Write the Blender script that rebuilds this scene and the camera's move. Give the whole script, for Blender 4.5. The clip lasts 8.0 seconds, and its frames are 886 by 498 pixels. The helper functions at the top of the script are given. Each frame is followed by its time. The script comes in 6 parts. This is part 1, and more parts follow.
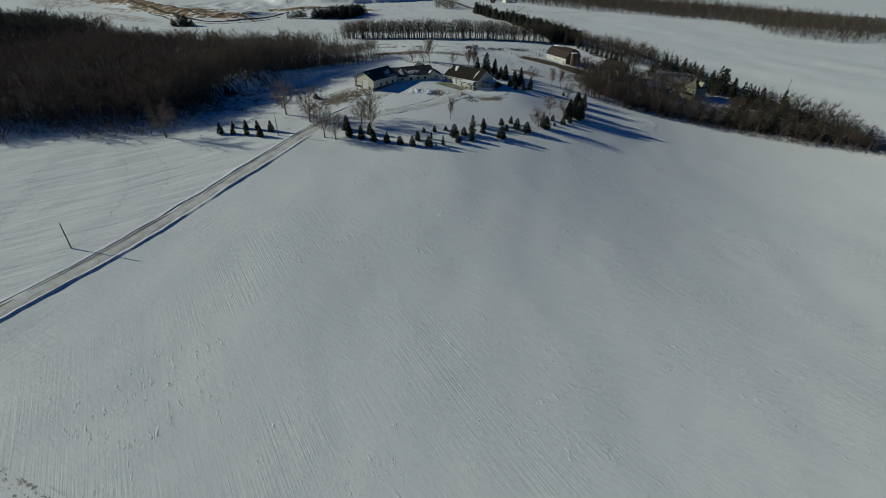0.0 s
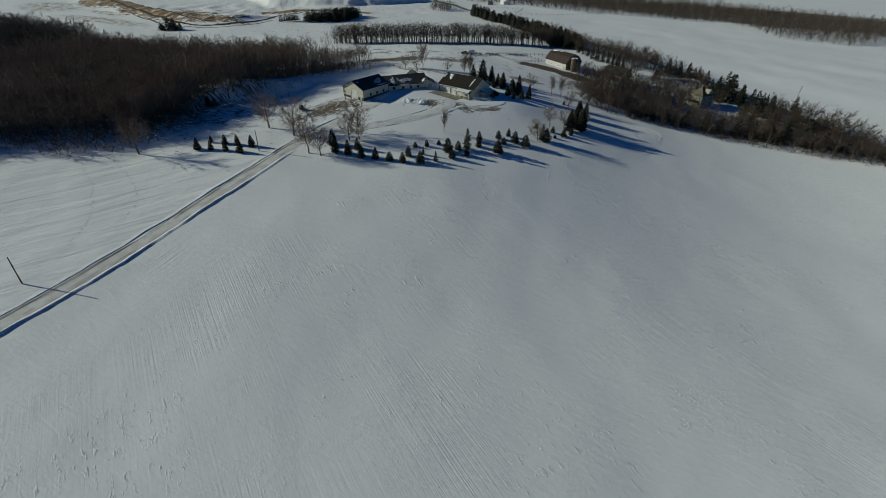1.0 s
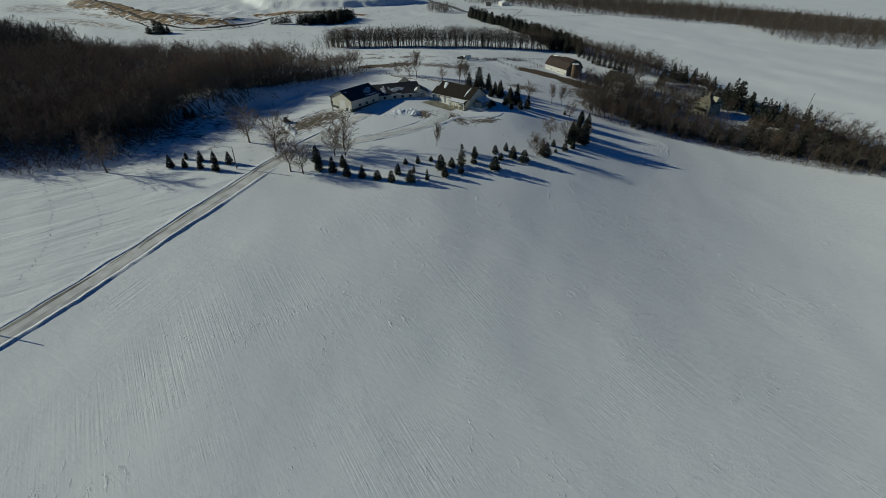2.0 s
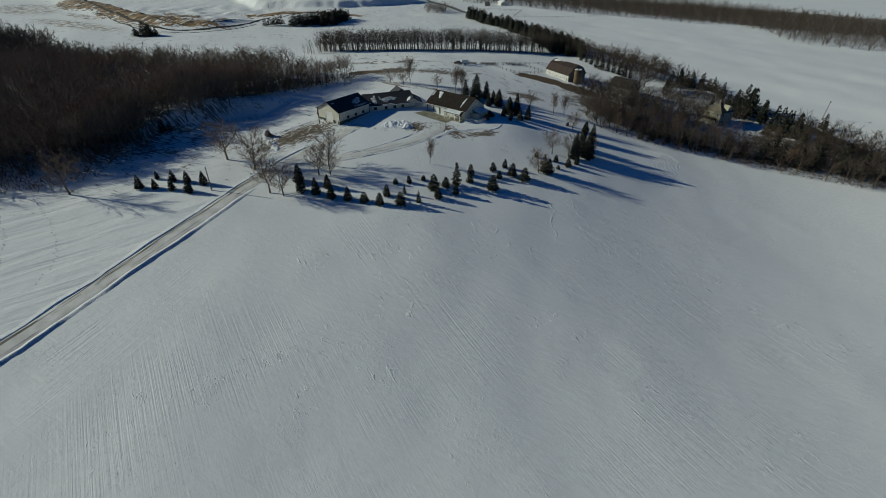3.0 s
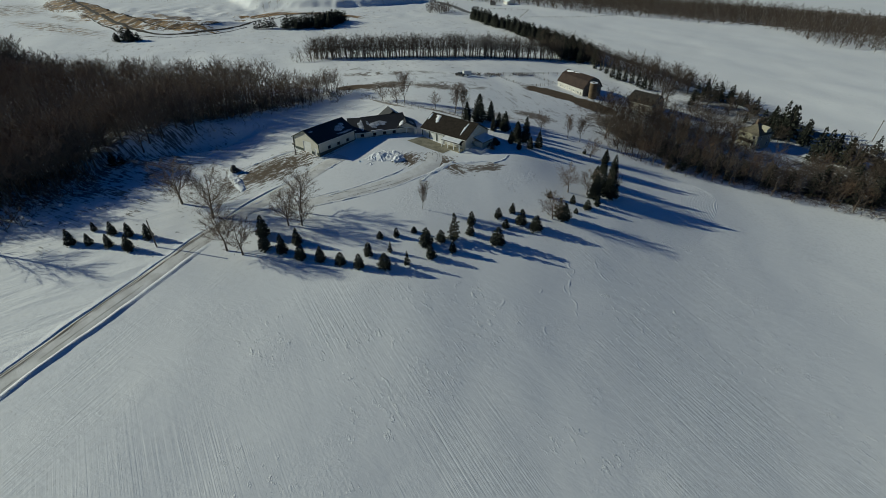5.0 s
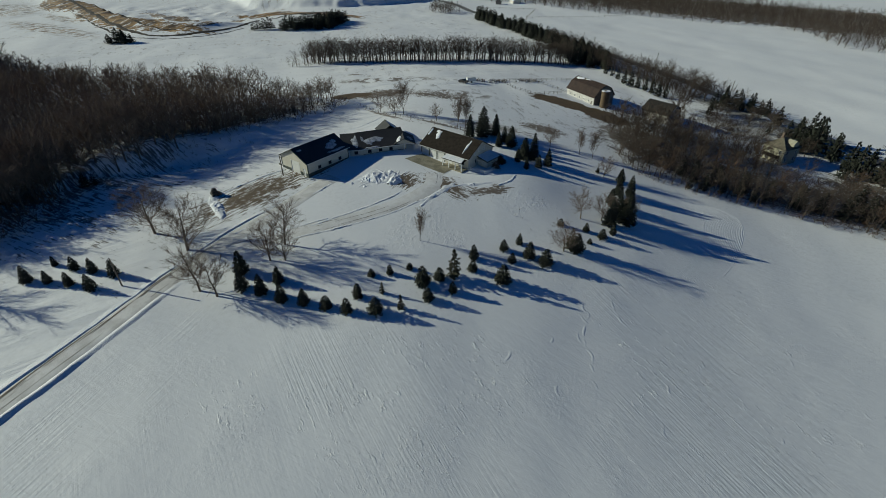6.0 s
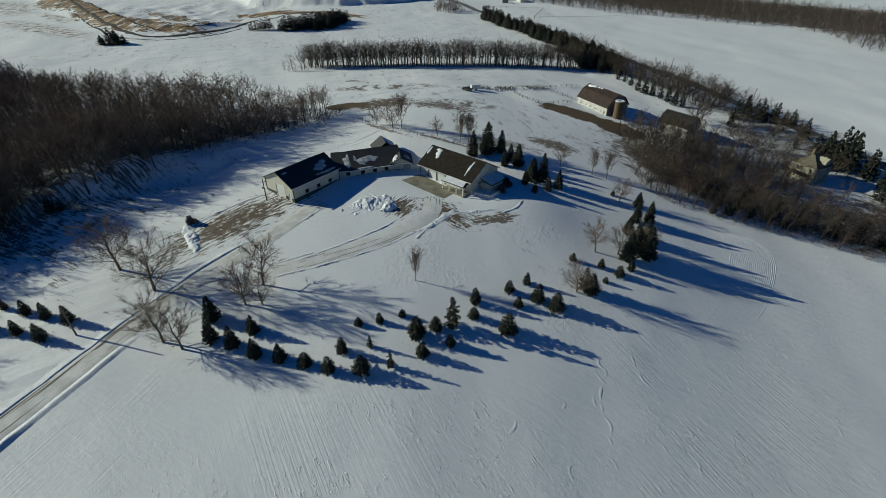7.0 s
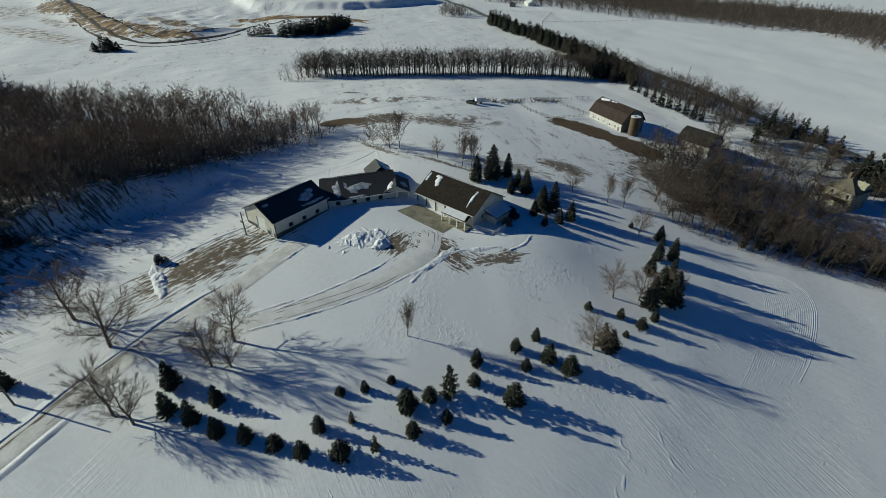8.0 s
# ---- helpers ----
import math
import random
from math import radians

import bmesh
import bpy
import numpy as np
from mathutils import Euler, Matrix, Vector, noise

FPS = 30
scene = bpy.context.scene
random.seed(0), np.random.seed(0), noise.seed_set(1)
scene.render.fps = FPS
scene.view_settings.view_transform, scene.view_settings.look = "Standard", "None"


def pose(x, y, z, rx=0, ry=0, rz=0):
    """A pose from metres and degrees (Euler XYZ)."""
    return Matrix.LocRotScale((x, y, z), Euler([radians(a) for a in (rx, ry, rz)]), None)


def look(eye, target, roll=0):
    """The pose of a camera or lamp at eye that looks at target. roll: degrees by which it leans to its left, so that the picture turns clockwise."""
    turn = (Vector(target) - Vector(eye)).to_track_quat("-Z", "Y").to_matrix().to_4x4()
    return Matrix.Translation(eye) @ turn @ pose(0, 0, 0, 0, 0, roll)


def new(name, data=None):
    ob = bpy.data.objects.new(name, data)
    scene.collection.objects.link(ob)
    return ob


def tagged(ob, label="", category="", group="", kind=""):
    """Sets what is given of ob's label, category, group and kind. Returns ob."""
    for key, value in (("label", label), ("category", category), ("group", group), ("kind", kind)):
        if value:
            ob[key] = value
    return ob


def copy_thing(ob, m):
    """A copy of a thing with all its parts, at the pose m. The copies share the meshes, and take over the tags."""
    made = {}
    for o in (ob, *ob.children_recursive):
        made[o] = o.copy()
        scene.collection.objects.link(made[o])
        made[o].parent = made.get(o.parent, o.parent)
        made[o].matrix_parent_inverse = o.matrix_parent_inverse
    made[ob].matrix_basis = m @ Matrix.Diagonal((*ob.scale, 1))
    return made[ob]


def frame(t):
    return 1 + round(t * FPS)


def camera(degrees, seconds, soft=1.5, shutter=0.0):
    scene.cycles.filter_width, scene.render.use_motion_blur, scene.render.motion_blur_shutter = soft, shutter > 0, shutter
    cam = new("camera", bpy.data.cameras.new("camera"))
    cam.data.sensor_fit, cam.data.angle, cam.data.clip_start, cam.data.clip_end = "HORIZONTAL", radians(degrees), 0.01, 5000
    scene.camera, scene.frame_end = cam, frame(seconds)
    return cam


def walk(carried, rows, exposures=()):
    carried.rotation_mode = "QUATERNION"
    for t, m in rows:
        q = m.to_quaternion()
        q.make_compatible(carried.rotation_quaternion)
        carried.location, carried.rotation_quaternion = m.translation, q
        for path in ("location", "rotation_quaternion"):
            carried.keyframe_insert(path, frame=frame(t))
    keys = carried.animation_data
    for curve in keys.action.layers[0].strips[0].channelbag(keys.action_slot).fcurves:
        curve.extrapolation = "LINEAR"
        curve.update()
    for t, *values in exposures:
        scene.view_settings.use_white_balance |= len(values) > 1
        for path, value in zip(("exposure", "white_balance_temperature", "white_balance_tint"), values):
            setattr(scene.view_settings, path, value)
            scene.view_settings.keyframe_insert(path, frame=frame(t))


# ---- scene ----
cam = camera(86.0, 8.0, soft=0.6)
# seconds, eye x, y, z, pitch, roll, yaw
ROWS = [
    (0.0, 0.00, 0.00, 59.05, -32.48, -0.56, 0.00),
    (0.5, 1.07, 6.88, 59.25, -32.44, -0.49, -0.06),
    (1.0, 2.13, 13.71, 59.44, -32.43, -0.43, -0.17),
    (1.5, 3.23, 20.58, 59.63, -32.41, -0.39, -0.24),
    (3.0, 6.29, 42.44, 60.67, -32.65, -0.31, -0.36),
    (3.5, 7.07, 49.90, 61.01, -32.74, -0.31, -0.34),
    (4.0, 7.92, 57.37, 61.42, -32.85, -0.25, -0.18),
    (4.5, 8.51, 64.85, 61.76, -32.98, -0.16, -0.01),
    (6.0, 10.07, 87.78, 63.07, -33.46, -0.02, 0.75),
    (6.5, 10.69, 95.54, 63.58, -33.67, -0.01, 1.07),
    (7.0, 11.29, 103.38, 63.99, -33.85, 0.00, 1.44),
    (7.5, 11.89, 111.36, 64.25, -33.83, 0.05, 1.85),
    (8.0, 12.46, 119.22, 64.55, -33.72, 0.11, 2.20),
]
walk(cam, [(t, pose(x, y, z, 90 + pitch, roll, yaw)) for t, x, y, z, pitch, roll, yaw in ROWS],
     [(0.0, -0.72, 6500, -7), (4.0, -0.61, 6500, -7), (6.0, -0.50, 6500, -7), (8.0, -0.32, 6500, -7)])

# ---- world, sun ----
SUN_AZ, SUN_EL = 282.0, 23.0      # degrees clockwise from +y, degrees up
world = bpy.data.worlds.new("winter_sky")
scene.world = world
world.use_nodes = True
sky = world.node_tree.nodes.new("ShaderNodeTexSky")
sky.sky_type, sky.sun_disc = "NISHITA", False
sky.ozone_density, sky.dust_density = 5.0, 0.2
sky.sun_elevation, sky.sun_rotation = radians(SUN_EL), radians(SUN_AZ)
deep = world.node_tree.nodes.new("ShaderNodeHueSaturation")
deep.inputs["Hue"].default_value, deep.inputs["Saturation"].default_value = 0.518, 1.3
world.node_tree.links.new(sky.outputs[0], deep.inputs["Color"])
world.node_tree.links.new(deep.outputs[0], world.node_tree.nodes["Background"].inputs[0])
world.node_tree.nodes["Background"].inputs[1].default_value = 0.05
sun_data = bpy.data.lights.new("sun", "SUN")
sun_data.energy, sun_data.angle, sun_data.color = 4.8, radians(0.53), (1.0, 0.94, 0.83)
sun_ob = new("sun", sun_data)
to_sun = Vector((math.sin(radians(SUN_AZ)) * math.cos(radians(SUN_EL)), math.cos(radians(SUN_AZ)) * math.cos(radians(SUN_EL)), math.sin(radians(SUN_EL))))
sun_ob.matrix_world = look(to_sun * 500, (0, 0, 0))

# ---- materials ----
class Nodes:
    """Short hand for building a material's node tree."""

    def __init__(self, name):
        self.mat = bpy.data.materials.new(name)
        self.mat.use_nodes = True
        self.tree = self.mat.node_tree
        self.bsdf = self.tree.nodes["Principled BSDF"]

    def node(self, kind):
        return self.tree.nodes.new("ShaderNode" + kind)

    def link(self, a, b):
        self.tree.links.new(a, b)

    def put(self, socket, value):
        if isinstance(value, (int, float, tuple)):
            socket.default_value = value
        else:
            self.link(value, socket)

    def math(self, op, a, b=0.0, clamp=False):
        n = self.node("Math")
        n.operation, n.use_clamp = op, clamp
        self.put(n.inputs[0], a)
        self.put(n.inputs[1], b)
        return n.outputs[0]

    def noise(self, scale, vector, detail=4.0, rough=0.55, dist=0.0):
        n = self.node("TexNoise")
        n.inputs["Scale"].default_value, n.inputs["Detail"].default_value = scale, detail
        n.inputs["Roughness"].default_value, n.inputs["Distortion"].default_value = rough, dist
        self.link(vector, n.inputs["Vector"])
        return n.outputs["Fac"]

    def ramp(self, value, lo, hi, a=0.0, b=1.0):
        n = self.node("MapRange")
        n.interpolation_type = "SMOOTHSTEP"
        self.put(n.inputs[0], value)
        for i, v in enumerate((lo, hi, a, b)):
            n.inputs[i + 1].default_value = v
        return n.outputs[0]

    def mix(self, fac, a, b):
        n = self.node("MixRGB")
        self.put(n.inputs[0], fac)
        for s, v in ((n.inputs[1], a), (n.inputs[2], b)):
            self.put(s, (*v, 1.0) if isinstance(v, tuple) else v)
        return n.outputs[0]

    def place(self, vector, loc=(0, 0, 0), rot=0.0, scale=(1, 1, 1)):
        n = self.node("Mapping")
        n.vector_type = "TEXTURE"
        n.inputs["Location"].default_value, n.inputs["Rotation"].default_value = loc, (0, 0, radians(rot))
        n.inputs["Scale"].default_value = scale
        self.link(vector, n.inputs["Vector"])
        return n.outputs[0]

    def length(self, vector):
        n = self.node("VectorMath")
        n.operation = "LENGTH"
        self.link(vector, n.inputs[0])
        return n.outputs["Value"]

    def axis(self, vector, i):
        n = self.node("SeparateXYZ")
        self.link(vector, n.inputs[0])
        return n.outputs[i]

    def bump(self, height, strength, distance):
        n = self.node("Bump")
        n.inputs["Strength"].default_value, n.inputs["Distance"].default_value = strength, distance
        self.link(height, n.inputs["Height"])
        self.link(n.outputs[0], self.bsdf.inputs["Normal"])

    def done(self, colour, rough=0.7, metal=0.0):
        self.put(self.bsdf.inputs["Base Color"], (*colour, 1.0) if isinstance(colour, tuple) else colour)
        self.put(self.bsdf.inputs["Roughness"], rough)
        self.bsdf.inputs["Metallic"].default_value = metal
        return self.mat


def surface(name, a, b, scale, rough=0.7, bump=0.3, depth=0.02, metal=0.0, vary=0.0):
    """A material that wanders between two colours at two scales, with fine relief."""
    m = Nodes(name)
    co = m.node("TexCoord").outputs["Object"]
    big, fine = m.noise(scale, co), m.noise(scale * 9, co, 3.0)
    f = m.math("ADD", m.math("MULTIPLY", big, 0.65), m.math("MULTIPLY", fine, 0.35))
    f = m.ramp(f, 0.35, 0.65)
    if vary:
        rnd = m.node("ObjectInfo").outputs["Random"]
        f = m.math("ADD", f, m.math("MULTIPLY", m.math("SUBTRACT", rnd, 0.5), vary), True)
    m.bump(fine, bump, depth)
    return m.done(m.mix(f, a, b), rough, metal)


def bark_like(name, a, b):
    """Bark and twigs: varies from piece to piece."""
    m = Nodes(name)
    geo = m.node("NewGeometry")
    co = m.node("TexCoord").outputs["Object"]
    f = m.math("ADD", m.math("MULTIPLY", geo.outputs["Random Per Island"], 0.6), m.math("MULTIPLY", m.noise(0.35, co, 2.0), 0.4))
    return m.done(m.mix(f, a, b), 0.9)


def snow_field():
    """Wind-packed snow over a stubble field, with bare grass, dirt and leaf litter showing through in patches."""
    m = Nodes("snow_field")
    pos = m.node("NewGeometry").outputs["Position"]
    flat = m.place(pos, scale=(1, 1, 1e6))
    # the yard and slopes lie smooth; the open field keeps its stubble rows
    calm = m.ramp(m.length(m.place(flat, (-4, 196, 0), 12, (64, 42, 1))), 0.85, 1.1, 0.28, 1.0)
    by_drive = m.axis(m.place(flat, (-63.8, 140, 0), -27), 0)
    field = m.math("MULTIPLY", m.ramp(m.length(m.place(flat, (20, 60, 0), -6, (190, 132, 1))), 1.05, 0.9), m.ramp(by_drive, 4.0, 9.0))
    grain = m.noise(1.9, flat, 7.0, 0.70)
    ripple = m.noise(0.55, m.place(flat, rot=62, scale=(1.0, 3.4, 1)), 5.0, 0.6, 0.7)
    drift = m.noise(0.045, m.place(flat, rot=30, scale=(1, 2.0, 1)), 5.0, 0.5, 0.8)
    rows_far = m.noise(1.0, m.place(flat, rot=32, scale=(0.36, 22.0, 1)), 2.0, 0.5)
    rows_near = m.noise(1.0, m.place(flat, rot=-24, scale=(0.36, 22.0, 1)), 2.0, 0.5)
    turn = m.ramp(by_drive, 16.0, 34.0)
    lined = m.math("ADD", m.math("MULTIPLY", rows_far, turn), m.math("MULTIPLY", rows_near, m.math("SUBTRACT", 1.0, turn)))
    stub = m.ramp(m.noise(0.024, flat, 4.0, 0.6), 0.42, 0.62)
    scuffed = m.ramp(m.noise(0.06, flat, 5.0, 0.6), 0.44, 0.68, 0.05, 0.24)
    relief = m.math("ADD", m.math("MULTIPLY", ripple, 0.22), m.math("MULTIPLY", grain, scuffed))
    relief = m.math("ADD", relief, m.math("MULTIPLY", lined, m.math("MULTIPLY", field, m.ramp(stub, 0.0, 1.0, 0.06, 0.26))))
    # clods and broken crust standing out along the rows, and long low waves left by the wind
    crust = m.ramp(m.noise(0.75, m.place(flat, rot=32, scale=(0.8, 2.6, 1)), 6.0, 0.72), 0.55, 0.68)
    crusted = m.math("MULTIPLY", m.ramp(m.noise(0.035, m.place(flat, loc=(70, -40, 0)), 5.0, 0.65), 0.48, 0.62, 0.0, 0.28), m.math("MULTIPLY", field, turn))
    wave = m.noise(0.20, m.place(flat, rot=-58, scale=(1.0, 6.0, 1)), 4.0, 0.55, 0.5)
    beyond = m.ramp(m.axis(flat, 1), 235.0, 275.0)
    waved = m.ramp(by_drive, -6.0, 12.0, 1.7, 0.16)
    relief = m.math("ADD", relief, m.math("MULTIPLY", wave, waved))
    relief = m.math("ADD", relief, m.math("MULTIPLY", crust, crusted))
    dent = m.ramp(m.noise(0.9, flat, 4.0, 0.65), 0.46, 0.58)
    dented = m.math("MULTIPLY", m.ramp(m.noise(0.055, m.place(flat, loc=(31, 7, 0)), 4.0, 0.6), 0.44, 0.62, 0.0, 0.10), m.ramp(m.length(m.place(flat, (38, 212, 0), 20, (60, 45, 1))), 1.1, 0.7))
    relief = m.math("ADD", m.math("MULTIPLY", relief, calm), m.math("MULTIPLY", dent, dented))
    relief = m.math("ADD", relief, m.math("MULTIPLY", drift, 0.5))
    m.bump(relief, 0.85, 0.35)
    snow = m.mix(m.ramp(drift, 0.35, 0.7), (0.835, 0.85, 0.872), (0.87, 0.88, 0.893))
    speck = m.ramp(m.noise(0.9, flat, 7.0, 0.75), 0.36, 0.56, 0.0, 1.0)
    snow = m.mix(speck, m.mix(m.ramp(stub, 0.0, 1.0, 0.05, 0.16), snow, (0.40, 0.40, 0.39)), snow)
    # soil flecks in the stubble
    fleck = m.math("MULTIPLY", m.ramp(m.noise(1.3, m.place(flat, rot=24, scale=(0.35, 1.3, 1)), 6.0, 0.72), 0.60, 0.68), m.ramp(m.noise(0.028, flat, 3.0), 0.52, 0.64))
    clods = m.math("MULTIPLY", m.ramp(m.noise(0.8, m.place(flat, rot=62, scale=(0.7, 1.8, 1)), 5.0, 0.7), 0.52, 0.60), m.ramp(m.length(m.place(flat, (-66, 38.5, 0), -17, (26, 5.5, 1))), 1.0, 0.7))
    fleck = m.math("MAXIMUM", fleck, clods)
    cover = m.math("MULTIPLY", m.math("MULTIPLY", fleck, field), 0.8)
    island = m.ramp(m.noise(0.75, flat, 6.0, 0.7), 0.36, 0.45)
    far_island = m.ramp(m.noise(0.19, m.place(flat, rot=-20, scale=(1, 3.0, 1)), 6.0, 0.7), 0.36, 0.46)
    # dead grass in fine specks beyond the yard, which also paint the snow's small shadows,
    # and thickly on the slopes by the pit
    weeds = m.math("MULTIPLY", m.ramp(m.noise(0.26, m.place(flat, rot=15, scale=(1, 2.6, 1)), 7.0, 0.78), 0.53, 0.64), m.math("MULTIPLY", m.math("MULTIPLY", beyond, m.ramp(m.axis(m.place(flat, (88, 498, 0), 20), 0), 0.0, -15.0)), m.ramp(m.noise(0.02, flat, 4.0, 0.6), 0.42, 0.60, 0.06, 0.6)))
    cover = m.math("MAXIMUM", cover, weeds)
    for x, y, turn, rx, ry in ((-315, 502, -33, 90, 15), (-450, 630, -45, 80, 36), (-345, 560, -40, 60, 8), (-60, 395, -20, 26, 9), (14, 292, -10, 18, 6), (-20, 318, 10, 30, 8)):
        thick = m.ramp(m.length(m.place(flat, (x, y, 0), turn, (rx, ry, 1))), 1.1, 0.5)
        cover = m.math("MAXIMUM", cover, m.math("MULTIPLY", m.ramp(m.noise(0.30, m.place(flat, rot=turn, scale=(1.4, 2.4, 1)), 6.0, 0.75), 0.47, 0.56), m.math("MULTIPLY", thick, 0.85)))
    litter = m.math("MULTIPLY", fleck, 0.0)
    edge = m.noise(0.16, flat, 6.0, 0.65)
    for x, y, turn, rx, ry, streak, amount in BARE:
        own = m.length(m.place(flat, (x, y, 0), turn, (rx, ry, 1)))
        lines = m.noise(1.0, m.place(flat, rot=turn, scale=(16.0, 4.5, 1) if y > 430 else (6.0, 0.7, 1) if rx > 25 else (3.4, 0.6, 1)), 6.0, 0.72)
        if streak > 2:
            own = m.math("ADD", m.math("MULTIPLY", own, 0.8), 0.2)
        d = m.math("ADD", own, m.math("MULTIPLY", m.math("SUBTRACT", edge, 0.5), 1.2))
        d = m.math("ADD", d, m.math("MULTIPLY", m.math("SUBTRACT", lines, 0.5), streak))
        here = m.math("MULTIPLY", m.ramp(d, 1.0, 0.86, 0.0, amount), far_island if y > 430 and x < 0 else 1.0 if streak < 0.6 else island)
        if rx > 25 and y < 420:
            litter = m.math("MAXIMUM", litter, here)
        else:
            cover = m.math("MAXIMUM", cover, here)
    soil = m.mix(m.noise(0.5, flat, 5.0), (0.05, 0.033, 0.017), (0.16, 0.108, 0.056))
    # sand and clay of the pit far off
    pit = m.length(m.place(flat, (-250, 575, 0), -25, (190, 110, 1)))
    soil = m.mix(m.ramp(pit, 1.4, 1.0), soil, m.mix(m.ramp(m.noise(0.09, flat, 7.0, 0.65), 0.36, 0.64), (0.05, 0.026, 0.010), (0.34, 0.205, 0.075)))
    leaves = m.mix(m.noise(0.6, flat, 6.0), (0.022, 0.016, 0.011), (0.075, 0.055, 0.036))
    return m.done(m.mix(litter, m.mix(cover, snow, soil), leaves), 0.75)


# bare ground: x, y, turn, half length, half width, streaks, amount
BARE = [
    (-41.5, 201.5, 48, 15.5, 5.6, 4.6, 0.97),
    (-19, 288, 24, 14, 6.5, 2.8, 0.95),
    (4, 287, -16, 15, 4.5, 4.8, 0.9),
    (60, 295, -40, 18, 6.5, 0.4, 1.0),
    (74, 283.5, -42, 13, 7.5, 0.4, 1.0),
    (44, 256, -20, 8, 4, 3.4, 0.9),
    (9.0, 208.0, -38, 7.0, 3.6, 4.6, 0.95),
    (21.5, 206, 20, 6, 2.0, 3.4, 0.9),
    (-2.0, 209.0, 60, 4.2, 3.4, 4.0, 0.95),
    (-27.5, 182.8, 26, 9.0, 1.1, 3.2, 0.95),
    # next two: hillside wood floor, litter laid thick to paint in shade on its snow
    (-205, 258, -25, 140, 58, 1.6, 0.85),
    (-74, 248, 43, 46, 11, 1.8, 0.85),
    (-175, 192, -20, 50, 13, 2.4, 0.7),
    (122, 232, -24, 62, 13, 2.2, 0.9),
    (82, 252, -55, 22, 9, 1.8, 0.9),
    (86, 262, -40, 22, 10, 3.0, 0.85),
    (146, 302, -66, 40, 7, 3.0, 0.8),
    (112, 262, -40, 30, 10, 3.2, 0.6),
    (166, 218, -50, 38, 16, 2.0, 0.9),
    (100, 400, -62, 66, 7, 1.0, 0.7),
    (8, 381, 8, 84, 5, 1.4, 0.5),
    (345, 610, -40, 250, 84, 0.6, 0.95),
    (-30, 285, 22, 9, 5, 0.5, 1.0),
    # next two: weed line behind the house, the furrow's shadow painted in with it
    (-13, 259.5, -38, 12, 0.8, 3.6, 0.75),
    (8, 249.5, -27, 12, 0.8, 3.6, 0.75),
    (139, 284, -60, 26, 11, 2.6, 0.65),
    (-37, 333, 5, 4, 1.6, 1.0, 0.9),
    (-166, 606, -10, 22, 12, 1.0, 1.0),
    (-368, 626, -46, 62, 20, 1.8, 1.0),
    (-308, 568, -48, 52, 24, 1.6, 1.0),
    (-252, 515, -38, 50, 22, 1.6, 1.0),
    (-206, 483, -18, 40, 10, 3.2, 1.0),
    (-183, 530, 88, 44, 6, 3.0, 0.9),
    (-178, 534, 0, 9, 7, 1.0, 1.0),
    (-150, 590, -4, 50, 9, 2.0, 1.0),
    (-98, 578, -32, 36, 9, 2.2, 1.0),
    (-410, 650, -46, 60, 16, 2.0, 0.95),
    (-236, 572, -35, 20, 6, 3.2, 0.95),
    (-255, 585, -40, 60, 8, 4.0, 0.8),
    (25, 252, -10, 14, 3, 4.2, 0.7),
]
SNOW = snow_field()
THINSNOW_PRINTS = surface("thin_snow_and_print_shade", (0.22, 0.24, 0.27), (0.66, 0.68, 0.72), 0.9, 0.7, 0.3, 0.03)
DRIFT = surface("ploughed_snow", (0.72, 0.75, 0.80), (0.88, 0.89, 0.91), 0.8, 0.7, 0.5, 0.15)
ROAD = surface("packed_gravel_snow", (0.60, 0.585, 0.56), (0.82, 0.81, 0.79), 0.35, 0.8, 0.4, 0.06)
PACKED = surface("packed_yard_snow", (0.66, 0.65, 0.63), (0.82, 0.82, 0.82), 0.30, 0.75, 0.3, 0.04)
RUT = surface("rutted_dirt", (0.10, 0.085, 0.065), (0.22, 0.19, 0.15), 0.5, 0.9, 0.5, 0.05)
ASPHALT = surface("salted_asphalt", (0.10, 0.10, 0.10), (0.20, 0.20, 0.20), 0.3, 0.85, 0.3, 0.02)
BARK = bark_like("bark", (0.09, 0.070, 0.055), (0.17, 0.138, 0.108))
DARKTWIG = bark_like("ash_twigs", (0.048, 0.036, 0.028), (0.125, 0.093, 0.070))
TWIG = bark_like("twigs", (0.125, 0.093, 0.072), (0.27, 0.20, 0.153))
# near-black dirt of the pit tracks, with the bank edge's shade in its colour
DIRTSHADE = surface("dark_dirt_and_bank_shade", (0.014, 0.011, 0.009), (0.045, 0.034, 0.025), 0.15, 0.9, 0.5, 0.08)
FARTWIG = bark_like("far_twigs", (0.055, 0.042, 0.033), (0.13, 0.098, 0.076))
RUSSET = bark_like("dead_leaves", (0.09, 0.055, 0.035), (0.17, 0.105, 0.065))
NEEDLE = bark_like("fir_needles", (0.011, 0.014, 0.009), (0.027, 0.030, 0.018))
CEDAR = bark_like("cedar_needles", (0.03, 0.032, 0.018), (0.07, 0.062, 0.035))
CREAM = surface("cream_siding", (0.56, 0.53, 0.44), (0.64, 0.61, 0.52), 0.6, 0.55, 0.1, 0.01)
WHITE = surface("white_paint", (0.70, 0.70, 0.68), (0.80, 0.80, 0.78), 0.7, 0.5, 0.15, 0.01)
GREENTRIM = surface("dark_green_steel", (0.035, 0.05, 0.045), (0.055, 0.07, 0.06), 0.8, 0.45, 0.1, 0.01)
STEELROOF = surface("charcoal_steel_roof", (0.028, 0.028, 0.029), (0.046, 0.045, 0.044), 0.25, 0.6, 0.15, 0.02)
SHINGLE = surface("brown_shingles", (0.017, 0.013, 0.010), (0.032, 0.0255, 0.0195), 1.2, 0.9, 0.4, 0.02)
